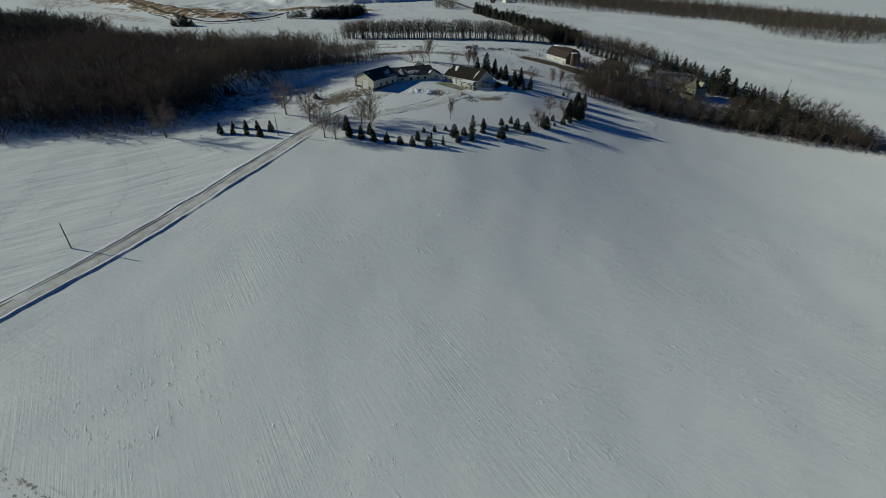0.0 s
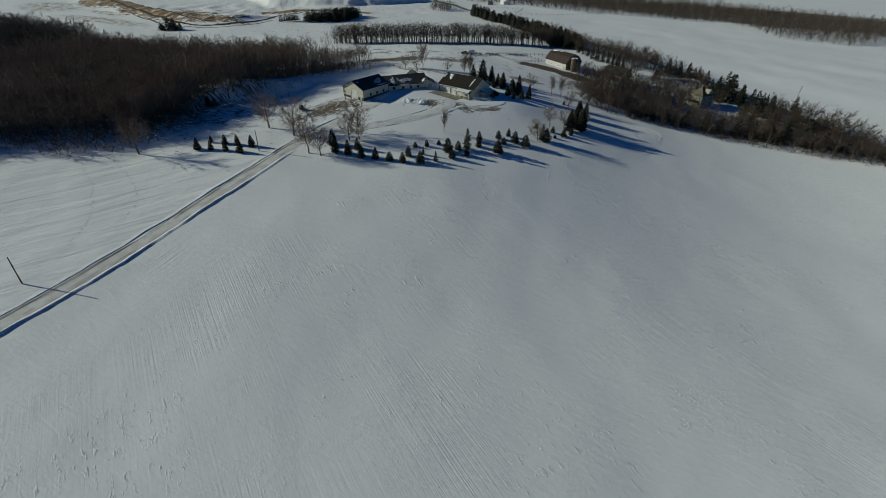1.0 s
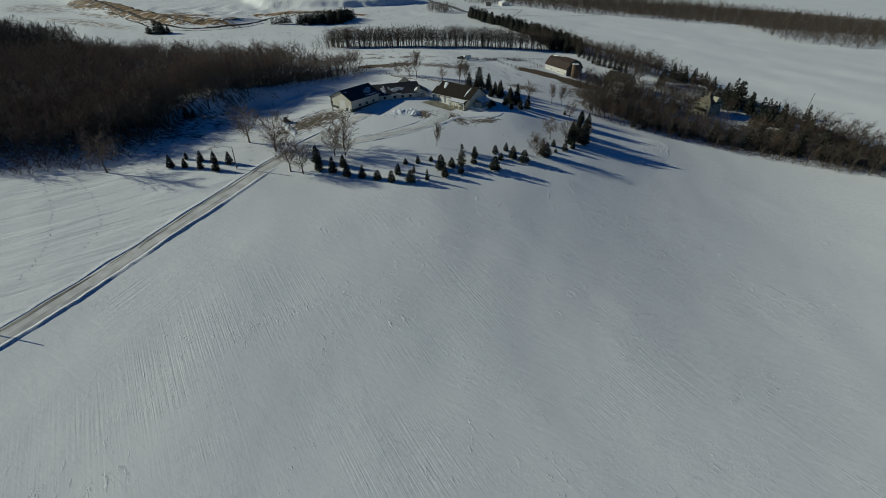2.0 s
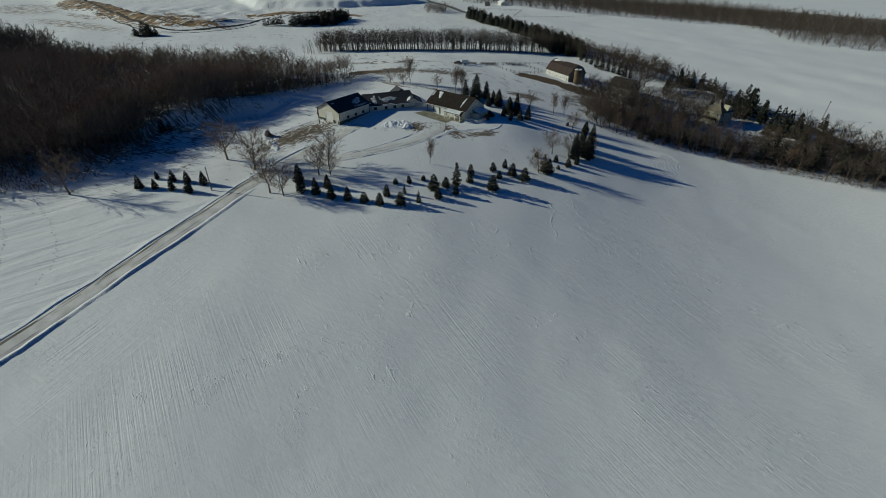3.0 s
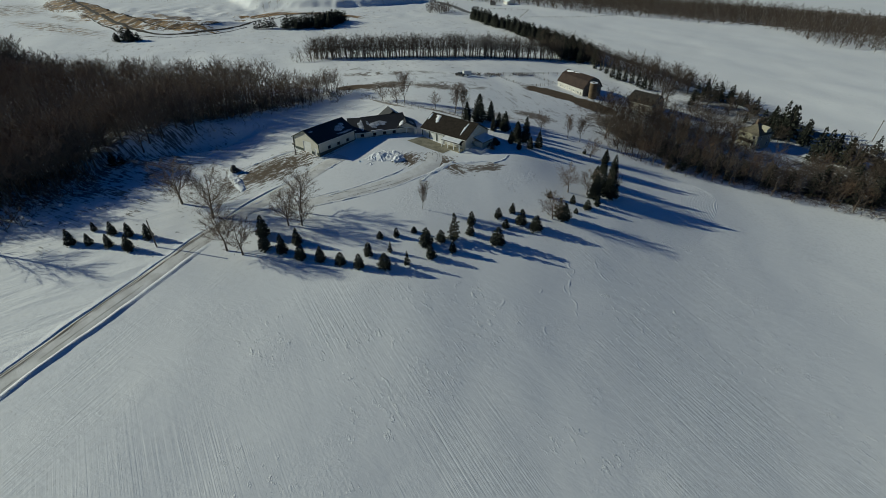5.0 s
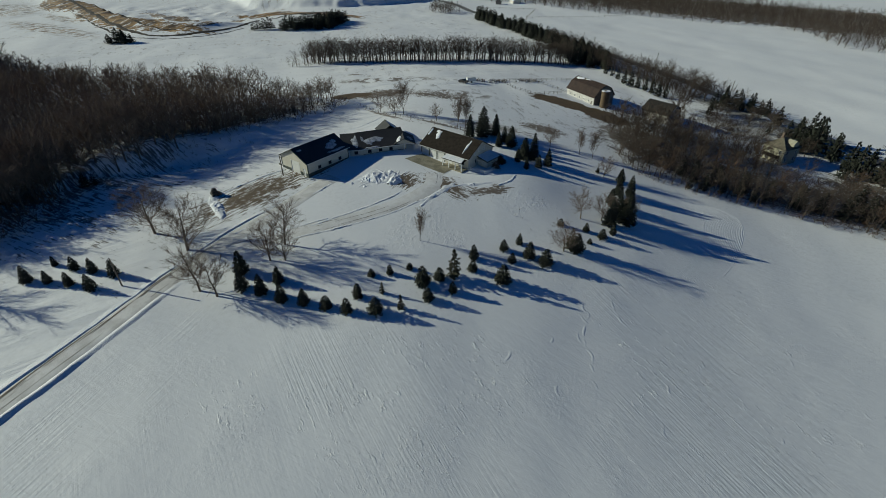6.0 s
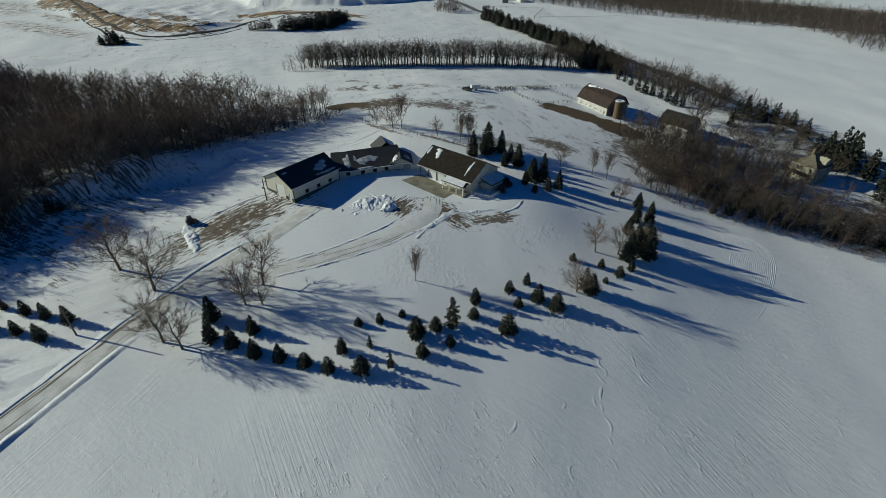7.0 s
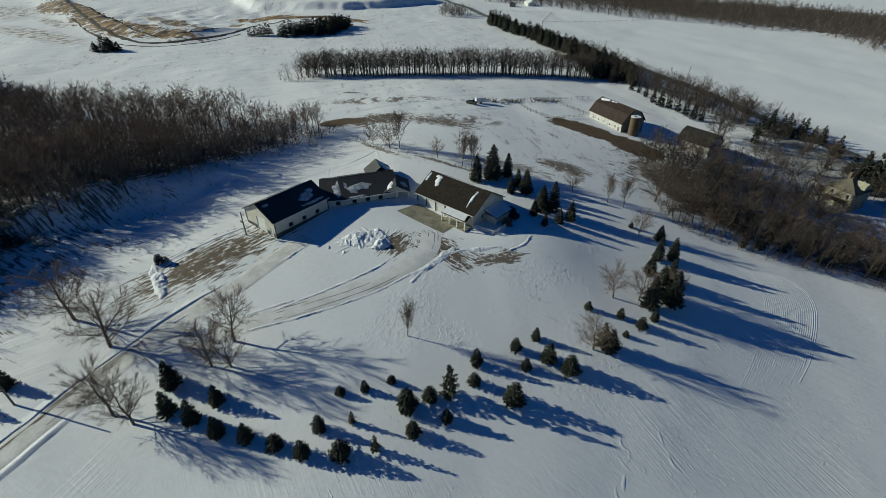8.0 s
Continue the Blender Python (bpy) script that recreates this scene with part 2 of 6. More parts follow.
SHINGLE.node_tree.nodes["Principled BSDF"].inputs["Specular IOR Level"].default_value = 0.2
BARNROOF = surface("red_brown_barn_roof", (0.024, 0.013, 0.010), (0.046, 0.026, 0.019), 0.5, 0.85, 0.3, 0.02)
OLDROOF = surface("weathered_dark_shingles", (0.014, 0.012, 0.010), (0.030, 0.025, 0.021), 0.8, 0.9, 0.4, 0.03)
BARNWALL = surface("weathered_white_boards", (0.42, 0.40, 0.36), (0.68, 0.66, 0.62), 0.7, 0.8, 0.3, 0.02)
SILOWALL = surface("stained_silo_tile", (0.08, 0.053, 0.028), (0.16, 0.11, 0.06), 0.6, 0.7, 0.3, 0.02)
CONCRETE = surface("damp_concrete", (0.17, 0.155, 0.105), (0.38, 0.35, 0.26), 0.35, 0.8, 0.25, 0.02)
POLEWOOD = surface("pole_wood", (0.10, 0.08, 0.065), (0.2, 0.17, 0.14), 1.5, 0.85, 0.3, 0.01)
GREYWOOD = surface("grey_weathered_wood", (0.14, 0.125, 0.11), (0.26, 0.24, 0.21), 1.5, 0.85, 0.3, 0.01)
YELLOWSIDE = surface("pale_yellow_siding", (0.34, 0.32, 0.23), (0.46, 0.43, 0.32), 0.8, 0.6, 0.15, 0.01)
DARKMETAL = surface("dark_machine_paint", (0.02, 0.02, 0.022), (0.06, 0.055, 0.05), 1.5, 0.5, 0.2, 0.01)
RUSTY = surface("rusty_scrap", (0.10, 0.06, 0.04), (0.22, 0.17, 0.13), 1.2, 0.8, 0.4, 0.02)
GLASS = Nodes("window_glass").done((0.02, 0.025, 0.03), 0.08)

# ---- the lie of the land: rolling swells, x, y, reach, height ----
BASE = -2.65
SWELLS = [
    (-110, 60, 75, -2.48),
    (-110, 130, 75, 1.94),
    (-110, 200, 75, -1.16),
    (-110, 270, 75, 1.54),
    (-40, 60, 75, -5.6),
    (-40, 130, 75, -0.26),
    (-40, 200, 75, -0.66),
    (-40, 270, 75, 2.66),
    (30, 60, 75, -2.45),
    (30, 130, 75, 2.64),
    (30, 200, 75, 8.94),
    (30, 270, 75, 7.18),
    (100, 60, 75, -3.51),
    (100, 130, 75, -9.46),
    (100, 200, 75, -6.74),
    (100, 270, 75, -3.26),
    (-260, 380, 170, 1.96),
    (-260, 620, 170, 0.79),
    (0, 380, 170, 0.45),
    (0, 620, 170, 3),
    (250, 380, 170, -2.71),
    (250, 620, 170, -0.22),
    (-178, 226, 52, 9.5),
    (-22, 250, 14, -1.6),
    (7, 225, 9.5, -1.4),
    (-90, 228, 12, 3.0),
    (-67, 218, 9, -1.6),
    (31, 216, 9, 1.3),
    (-300, 300, 55, 7.5),
]


CELLS = np.random.default_rng(9).uniform(-1, 1, (64, 64))


def swirl(x, y, size):
    """Smooth random relief with lumps about size metres across, from -1 to 1."""
    u, v = x / size, y / size
    i, j = np.floor(u).astype(int), np.floor(v).astype(int)
    a, b = u - i, v - j
    a, b = a * a * (3 - 2 * a), b * b * (3 - 2 * b)
    c = lambda m, n: CELLS[(i + m) % 64, (j + n) % 64]
    return (c(0, 0) * (1 - a) + c(1, 0) * a) * (1 - b) + (c(0, 1) * (1 - a) + c(1, 1) * a) * b


WOODLIP = [(-122, 176), (-108, 196), (-98, 211), (-87, 222), (-76, 229), (-60, 235), (-46, 245)]


ROADLINE = [(-80, 900), (0, 700), (33, 606), (53, 561), (68, 536), (88, 498), (114, 428), (136, 370), (152, 322), (163, 288), (173, 250), (180, 215), (187, 190), (203, 140), (235, 60), (280, -40)]


def line_gap(x, y, pts):
    """Distance from a broken line, with a minus on its right-hand side."""
    best, side = np.full(np.shape(x), 1e9), np.zeros(np.shape(x))
    for (ax, ay), (bx, by) in zip(pts, pts[1:]):
        dx, dy = bx - ax, by - ay
        t = np.clip(((x - ax) * dx + (y - ay) * dy) / (dx * dx + dy * dy), 0, 1)
        d = np.hypot(x - ax - t * dx, y - ay - t * dy)
        s = np.where(dx * (y - ay) - dy * (x - ax) >= 0, 1.0, -1.0)
        side = np.where(d < best, s, side)
        best = np.minimum(best, d)
    return best * side


def wood_bank(x, y):
    """The steep bank below the hillside wood, scalloped along its lip."""
    d = line_gap(x, y, WOODLIP) + 4.0 * swirl(x, y, 9.0) + 1.5 * swirl(x, y, 3.7)
    rise = np.clip((d + 7.0) / 8.0, 0, 1)
    rise = rise * rise * (3 - 2 * rise)
    west = 1 / (1 + np.exp((x + 54) / 4))
    west = west / (1 + np.exp((-x - 99) / 4))
    return west * (4.2 * rise - 2.4) * np.where(d > 0, np.exp(-(d / 24) ** 2), np.exp(-(d / 17) ** 2))


def soft(t):
    t = np.clip(t, 0, 1)
    return t * t * (3 - 2 * t)


def land(x, y):
    """Height of the ground at x, y (numbers or arrays)."""
    x, y = np.asarray(x, float), np.asarray(y, float)
    z = np.full(np.broadcast(x, y).shape, BASE)
    for cx, cy, reach, height in SWELLS:
        z = z + height * np.exp(-((x - cx) ** 2 + (y - cy) ** 2) / (2 * reach * reach))
    z = z + 0.32 * swirl(x + 0.4 * y, y, 31.0) + 0.10 * swirl(x + 7, 0.6 * y - 0.3 * x, 11.0) + 0.05 * swirl(0.8 * x + 0.6 * y, 0.5 * y - 0.4 * x, 4.6)
    away = soft((y - 266) / 40)
    z = z + away * (0.30 * swirl(x + 0.5 * y, 0.5 * y, 19.0) + 0.16 * swirl(x, 0.6 * y + 0.2 * x, 7.3) + 0.08 * swirl(x + 5, y, 3.1))
    return z + wood_bank(x, y)


def lz(x, y):
    return float(land(x, y))

# ---- mesh helpers ----
def mesh_of(name, verts, faces, mats, which=None, smooth=False):
    me = bpy.data.meshes.new(name)
    me.from_pydata([tuple(v) for v in verts], [], faces)
    for m in mats:
        me.materials.append(m)
    if which is not None:
        me.polygons.foreach_set("material_index", which)
    if smooth:
        me.polygons.foreach_set("use_smooth", [True] * len(me.polygons))
    me.update()
    return me


def from_bm(name, bm, material, smooth=False):
    me = bpy.data.meshes.new(name)
    bm.to_mesh(me)
    bm.free()
    me.materials.append(material)
    if smooth:
        me.polygons.foreach_set("use_smooth", [True] * len(me.polygons))
    return me


def part(name, bm, material, parent, label="", smooth=False):
    """Links a bmesh as one mesh object under a thing or under a part."""
    ob = new(name, from_bm(name, bm, material, smooth))
    ob.parent = parent
    return tagged(ob, label)


def box(x0, x1, y0, y1, z0, z1, bevel=0.0, bm=None):
    bm = bm or bmesh.new()
    made = bmesh.ops.create_cube(bm, size=1.0, matrix=Matrix.LocRotScale(((x0 + x1) / 2, (y0 + y1) / 2, (z0 + z1) / 2), None, (x1 - x0, y1 - y0, z1 - z0)))
    if bevel:
        edges = list({e for v in made["verts"] for e in v.link_edges})
        bmesh.ops.bevel(bm, geom=edges, offset=bevel, segments=1, affect="EDGES")
    return bm


def prism(outline, y0, y1, bm=None):
    """An outline in x, z drawn out from y0 to y1."""
    bm = bm or bmesh.new()
    a = [bm.verts.new((x, y0, z)) for x, z in outline]
    b = [bm.verts.new((x, y1, z)) for x, z in outline]
    n = len(outline)
    bm.faces.new(a[::-1])
    bm.faces.new(b)
    for i in range(n):
        bm.faces.new((a[i], a[(i + 1) % n], b[(i + 1) % n], b[i]))
    bmesh.ops.recalc_face_normals(bm, faces=bm.faces)
    return bm


def slab(corners, thick, bm=None):
    """A plate with these four corners as its top, thick metres deep downward."""
    bm = bm or bmesh.new()
    a = [bm.verts.new(c) for c in corners]
    b = [bm.verts.new((c[0], c[1], c[2] - thick)) for c in corners]
    n = len(corners)
    bm.faces.new(a)
    bm.faces.new(b[::-1])
    for i in range(n):
        bm.faces.new((a[i], b[i], b[(i + 1) % n], a[(i + 1) % n]))
    bmesh.ops.recalc_face_normals(bm, faces=bm.faces)
    return bm


def tube(p, q, r0, r1, sides=8, bm=None):
    bm = bm or bmesh.new()
    p, q = Vector(p), Vector(q)
    d = q - p
    m = Matrix.Translation((p + q) / 2) @ d.to_track_quat("Z", "Y").to_matrix().to_4x4()
    bmesh.ops.create_cone(bm, cap_ends=True, segments=sides, radius1=r0, radius2=r1, depth=d.length, matrix=m)
    return bm


def thing(name, m, label, category, group=""):
    ob = new(name)
    ob.empty_display_size = 0.3
    ob.matrix_world = m
    return tagged(ob, label, category, group)


# ---- ground: one sheet to the horizon ----
def spaced(runs, far, grow):
    """Grid lines: runs of lo, hi, step laid end to end, then ever wider steps out to far."""
    line = [runs[0][0]]
    for lo, hi, step in runs:
        line += list(np.arange(lo + step, hi + 0.01, step))
    s = runs[-1][2]
    while line[-1] < far:
        s *= grow
        line.append(line[-1] + s)
    s = runs[0][2]
    while line[0] > -far:
        s *= grow
        line.insert(0, line[0] - s)
    return np.array(line)


gx = spaced([(-430, -130, 3.0), (-130, 130, 2.0), (130, 340, 5.0)], 3600, 1.18)
gy = spaced([(30, 340, 2.0), (340, 440, 4.0), (440, 720, 2.5)], 4200, 1.18)
mx, my = np.meshgrid(gx, gy)


PIT_LIP = [(-470, 740), (-395, 655), (-350, 618), (-280, 541), (-246, 516), (-214, 499), (-188, 490), (-174, 510)]
FAR_LIP = [(-232, 690), (-204, 656), (-154, 641), (-106, 639), (-66, 652), (-36, 676)]


def pit_relief(x, y):
    """The gravel pit: a spoil bank with a sharp lip, a hollow behind it and a steep ribbed face beyond."""
    x, y = np.asarray(x, float), np.asarray(y, float)
    if np.ndim(x) == 0 and y < 430:
        return 0.0
    rough = swirl(x, y, 13.0) + 0.6 * swirl(x + 40, y - 9, 5.5)
    d = line_gap(x, y, PIT_LIP) + 3.0 * swirl(x, y, 17.0)
    near = np.where(d < 0, soft(1 + d / 36), soft(1 - (d - 1) / 8))
    bank = 5.5 * near * soft((-x - 150) / 40)
    floor = soft((d - 2) / 8) * soft((690 - y) / 60) * soft((-x - 130) / 60) * soft((x + 420) / 60)
    e = line_gap(x, y, FAR_LIP) + 1.2 * swirl(x, 0.15 * y, 9.0) + 0.7 * swirl(x + 9, y, 4.1)
    face = 7.0 * soft((e + 5) / 10) * np.exp(-(np.maximum(e, 0) / 70) ** 2) * soft((x + 260) / 40) * soft((-x + 10) / 60)
    return bank - 3.5 * floor + face + floor * 1.3 * rough + 0.8 * rough * near


def ground_z(x, y):
    return land(x, y) + pit_relief(x, y)


mz = ground_z(mx, my)
nx, ny = len(gx), len(gy)
idx = np.arange(nx * ny).reshape(ny, nx)
quads = np.stack([idx[:-1, :-1], idx[:-1, 1:], idx[1:, 1:], idx[1:, :-1]], -1).reshape(-1, 4)
ground = new("ground", mesh_of("ground", np.stack([mx, my, mz], -1).reshape(-1, 3), quads.tolist(), [SNOW], smooth=True))
tagged(ground, "rolling snow-covered farm fields with wind ripples and bare grass patches", "ground", kind="structure")


# ---- driveway and yard ----
def spline(points, step):
    """Even points on a smooth line through the points given."""
    p = np.array(points, float)
    p = np.vstack([2 * p[0] - p[1], p, 2 * p[-1] - p[-2]])
    out = []
    for i in range(1, len(p) - 2):
        n = max(2, int(np.hypot(*(p[i + 1] - p[i])) / step))
        t = np.linspace(0, 1, n, endpoint=False)[:, None]
        a, b, c, d = p[i - 1:i + 3]
        out.append(0.5 * (2 * b + (c - a) * t + (2 * a - 5 * b + 4 * c - d) * t ** 2 + (3 * b - a - 3 * c + d) * t ** 3))
    return np.vstack(out + [p[-2][None]])


def strip(name, points, profile, material, step=1.0, wobble=0.0, seed=0, smooth=True):
    """A band along a line. profile: across and up, from left to right."""
    rng = np.random.default_rng(seed)
    c = spline(points, step)
    d = np.gradient(c, axis=0)
    d /= np.linalg.norm(d, axis=1)[:, None]
    side = np.stack([d[:, 1], -d[:, 0]], -1)
    k = len(profile)
    verts = np.zeros((len(c), k, 3))
    for j, (a, u) in enumerate(profile):
        jig = rng.normal(0, wobble, len(c)) if wobble else np.zeros(len(c))
        xy = c + side * (a + 0.6 * jig)[:, None]
        verts[:, j, :2] = xy
        verts[:, j, 2] = ground_z(xy[:, 0], xy[:, 1]) + u * ((0.75 + 0.55 * swirl(xy[:, 0], xy[:, 1], 2.7) + 0.3 * swirl(xy[:, 0], xy[:, 1], 0.9) + jig) if wobble and u > 0.07 and u < 0.25 and material is DRIFT else 1)
    ids = np.arange(len(c) * k).reshape(len(c), k)
    f = np.stack([ids[:-1, :-1], ids[:-1, 1:], ids[1:, 1:], ids[1:, :-1]], -1).reshape(-1, 4)
    return new(name, mesh_of(name, verts.reshape(-1, 3), f.tolist(), [material], smooth=smooth))


DRIVE = [(-190, -60), (-120, 35), (-94.5, 79), (-82, 103), (-70.5, 127), (-63.8, 140), (-57, 153), (-49.3, 169), (-43.5, 179), (-37.5, 187.5), (-31, 195)]
LOOP = [(-44, 176), (-37, 180), (-28, 183.5), (-15, 189.5), (-3, 197), (5, 206), (6, 214)]
FLAT5 = [(-2.5, -0.03), (-2.1, 0.05), (-1.2, 0.07), (0, 0.06), (1.2, 0.07), (2.1, 0.05), (2.5, -0.03)]
drive = tagged(strip("driveway", DRIVE[:-1] + [(-32, 194.5), (-27, 202.5), (-22, 210)], FLAT5, ROAD), "ploughed gravel driveway of packed snow", "driveway", kind="structure")
def beside(line, off):
    c = spline(line, 4.0)
    d = np.gradient(c, axis=0)
    d /= np.linalg.norm(d, axis=1)[:, None]
    return c + np.stack([d[:, 1], -d[:, 0]], -1) * off


def bank(line, profile, seed, label, group, ends=False, material=None):
    """A ploughed bank whose crest wanders in height and width along its way."""
    c = spline(line, 0.6)
    d = np.gradient(c, axis=0)
    d /= np.linalg.norm(d, axis=1)[:, None]
    out = np.stack([d[:, 1], -d[:, 0]], -1)
    along = np.arange(len(c)) * 0.6 + 50.0 * seed
    tall = np.clip(0.85 + 0.45 * swirl(along, along * 0 + seed, 11.0) + 0.28 * swirl(along, along * 0 + seed, 3.1) + 0.16 * swirl(along, along * 0 + seed, 1.1), 0.15, 2)
    shift = 0.30 * swirl(along, along * 0 + 7.5, 7.0) + 0.14 * swirl(along, along * 0 + 3.5, 1.9)
    if ends:
        tall = tall * np.sin(np.linspace(0, math.pi, len(c))) ** 0.8
    else:
        tall = tall * np.clip((len(c) - np.arange(len(c))) * 0.06, 0, 1)
    k = len(profile)
    v = np.zeros((len(c), k, 3))
    for j, (a, u) in enumerate(profile):
        xy = c + out * (a + shift)[:, None]
        v[:, j, :2] = xy
        v[:, j, 2] = ground_z(xy[:, 0], xy[:, 1]) + (u * tall if u > 0 else u)
    ids = np.arange(len(c) * k).reshape(len(c), k)
    f = np.stack([ids[:-1, :-1], ids[:-1, 1:], ids[1:, 1:], ids[1:, :-1]], -1).reshape(-1, 4)
    return tagged(new("snow_bank", mesh_of("snow_bank", v.reshape(-1, 3), f.tolist(), [material or DRIFT], smooth=True)), label, "snow bank", group, "structure")


EAST_BANK = [(-0.9, -0.03), (-0.45, 0.14), (-0.05, 0.36), (0.3, 0.32), (0.65, 0.10), (1.2, -0.05)]
WEST_BANK = [(-1.8, -0.04), (-0.9, 0.05), (-0.25, 0.14), (0.0, 0.18), (0.1, 0.13), (0.22, -0.03)]
bank([p for p in beside(DRIVE, -2.6)], WEST_BANK, 1, "low ploughed snow bank along the driveway", "driveway snow banks")
east = beside(DRIVE, 2.9)
bank([p for p in east if p[1] < 168], EAST_BANK, 2, "ploughed snow bank with a shaded outer slope", "driveway snow banks")


def ruts(name, line, off, half, share, seed, material, label, lift=0.085):
    """One broken wheel rut: stretches of bared dirt with gaps between."""
    c = spline([p for p in beside(line, off)], 0.5)
    d = np.gradient(c, axis=0)
    d /= np.linalg.norm(d, axis=1)[:, None]
    out = np.stack([d[:, 1], -d[:, 0]], -1)
    along = np.arange(len(c)) * 0.5 + 37.0 * seed
    c = c + out * (0.16 * swirl(along, along * 0 + seed, 8.0) + 0.05 * swirl(along, along * 0 + seed, 1.7))[:, None]
    w = half * np.clip((share + 0.75 * swirl(along, along * 0 + 2.5, 9.0) + 0.5 * swirl(along, along * 0 + 5.5, 2.3)), 0, 1.4)
    v, f = [], []
    for i in range(len(c) - 1):
        if w[i] > 0.02 and w[i + 1] > 0.02:
            n = len(v)
            for k in (i, i + 1):
                for s in (-1, 1):
                    x, y = c[k] + out[k] * s * w[k]
                    v.append((x, y, float(ground_z(x, y)) + lift))
            f.append((n, n + 1, n + 3, n + 2))
    return tagged(new(name, mesh_of(name, v, f, [material])), label, "wheel rut", "driveway ruts", "structure")


for i, (off, half, share) in enumerate(((-1.8, 0.17, 0.4), (-1.35, 0.2, 0.4), (-0.95, 0.12, 0.0), (-0.5, 0.08, -0.2), (0.9, 0.10, -0.05), (1.5, 0.08, -0.2))):
    ruts("rut", DRIVE[:-2], off, half, share, i + 1, RUT, "dark wheel rut worn into the driveway")
tagged(strip("yard_lane", LOOP, [(-2.6, -0.02), (-2.0, 0.03), (0, 0.035), (2.0, 0.03), (2.6, -0.02)], PACKED), "lane of packed snow curving up to the house", "driveway", kind="structure")
for i, (off, half, share) in enumerate(((-1.5, 0.10, 0.0), (-0.7, 0.12, 0.1), (0.9, 0.12, 0.1), (1.5, 0.10, 0.0))):
    ruts("rut", LOOP, off, half, share, i + 11, RUT, "faint wheel rut in the packed lane", 0.05)

# ---- trees ----
def tapered(p, q, r0, r1, sides, verts, faces):
    """A tapered stick, open at its ends, into the lists."""
    p, q = np.asarray(p, float), np.asarray(q, float)
    d = q - p
    d = d / (np.linalg.norm(d) + 1e-9)
    a = np.cross(d, (0.31, 0.87, 0.38))
    a /= np.linalg.norm(a) + 1e-9
    b = np.cross(d, a)
    n = len(verts)
    for c, r in ((p, r0), (q, r1)):
        for k in range(sides):
            w = 2 * math.pi * k / sides
            verts.append(c + (a * math.cos(w) + b * math.sin(w)) * r)
    for k in range(sides):
        faces.append((n + k, n + (k + 1) % sides, n + sides + (k + 1) % sides, n + sides + k))


def bare_tree(seed, height, spread, limbs=7, twigs=3, thick=1.0, fork=0.25):
    """A leafless tree: trunk, then limbs, branches and twigs. Returns trunk and crown as (verts, faces)."""
    rng = np.random.default_rng(seed)
    tv, tf, cv, cf = [], [], [], []
    r = height * 0.0135 * thick
    p = np.zeros(3) - (0, 0, 0.4)
    lean = rng.normal(0, 0.05, 2)
    top = height * 0.62
    pts = [p]
    for i in range(1, 5):
        z = top * i / 4
        pts.append(np.array((lean[0] * z + rng.normal(0, 0.012 * height), lean[1] * z + rng.normal(0, 0.012 * height), z)))
    for i in range(4):
        tapered(pts[i], pts[i + 1], r * (1 - 0.2 * i) * (1.25 if i == 0 else 1), r * (1 - 0.2 * (i + 1)), 6, tv, tf)

    def twig(q, d, length):
        for _ in range(twigs):
            e = d + rng.normal(0, 0.42, 3) + (0, 0, 0.22)
            e /= np.linalg.norm(e)
            ln = length * rng.uniform(0.7, 1.4)
            s = np.cross(e, rng.normal(0, 1, 3))
            s = s / np.linalg.norm(s) * 0.0115 * thick
            n = len(cv)
            start = q - d * length * rng.uniform(0, 0.8)
            cv.extend((start - s, start + s, start + e * ln))
            cf.append((n, n + 1, n + 2))

    def branch(q, d, length, rad, depth):
        d = d / np.linalg.norm(d)
        steps = 2 if depth < 2 else 1
        for s in range(steps):
            e = q + d * length / steps
            tapered(q, e, rad * (1 - 0.45 * s / steps), rad * (1 - 0.45 * (s + 1) / steps), 4 if depth == 0 else 3, cv, cf)
            if depth < 2:
                for _ in range(3):
                    dd = d + rng.normal(0, 0.40, 3) + (0, 0, 0.24)
                    branch(q + (e - q) * rng.uniform(0.3, 1), dd, length * rng.uniform(0.38, 0.6), rad * 0.45, depth + 1)
            else:
                twig(e, d, length * 0.75)
            q = e
            d = d + rng.normal(0, 0.12, 3) + (0, 0, 0.06)
            d /= np.linalg.norm(d)
        twig(q, d, length * 0.6)

    for i in range(limbs):
        z = fork + (1 - fork) * (i + rng.uniform(0, 0.6)) / limbs
        k = min(3, int(z * 4))
        q = pts[k] + (pts[k + 1] - pts[k]) * (z * 4 - k if z < 1 else 1)
        w = i * 2.4 + rng.uniform(-0.5, 0.5)
        rise = 0.7 + 1.0 * z
        d = np.array((math.cos(w) * spread, math.sin(w) * spread, rise))
        branch(q, d, height * (0.47 - 0.17 * z) * rng.uniform(0.85, 1.1), r * 0.36, 0)
    return (np.array(tv), tf), (np.array(cv), cf)


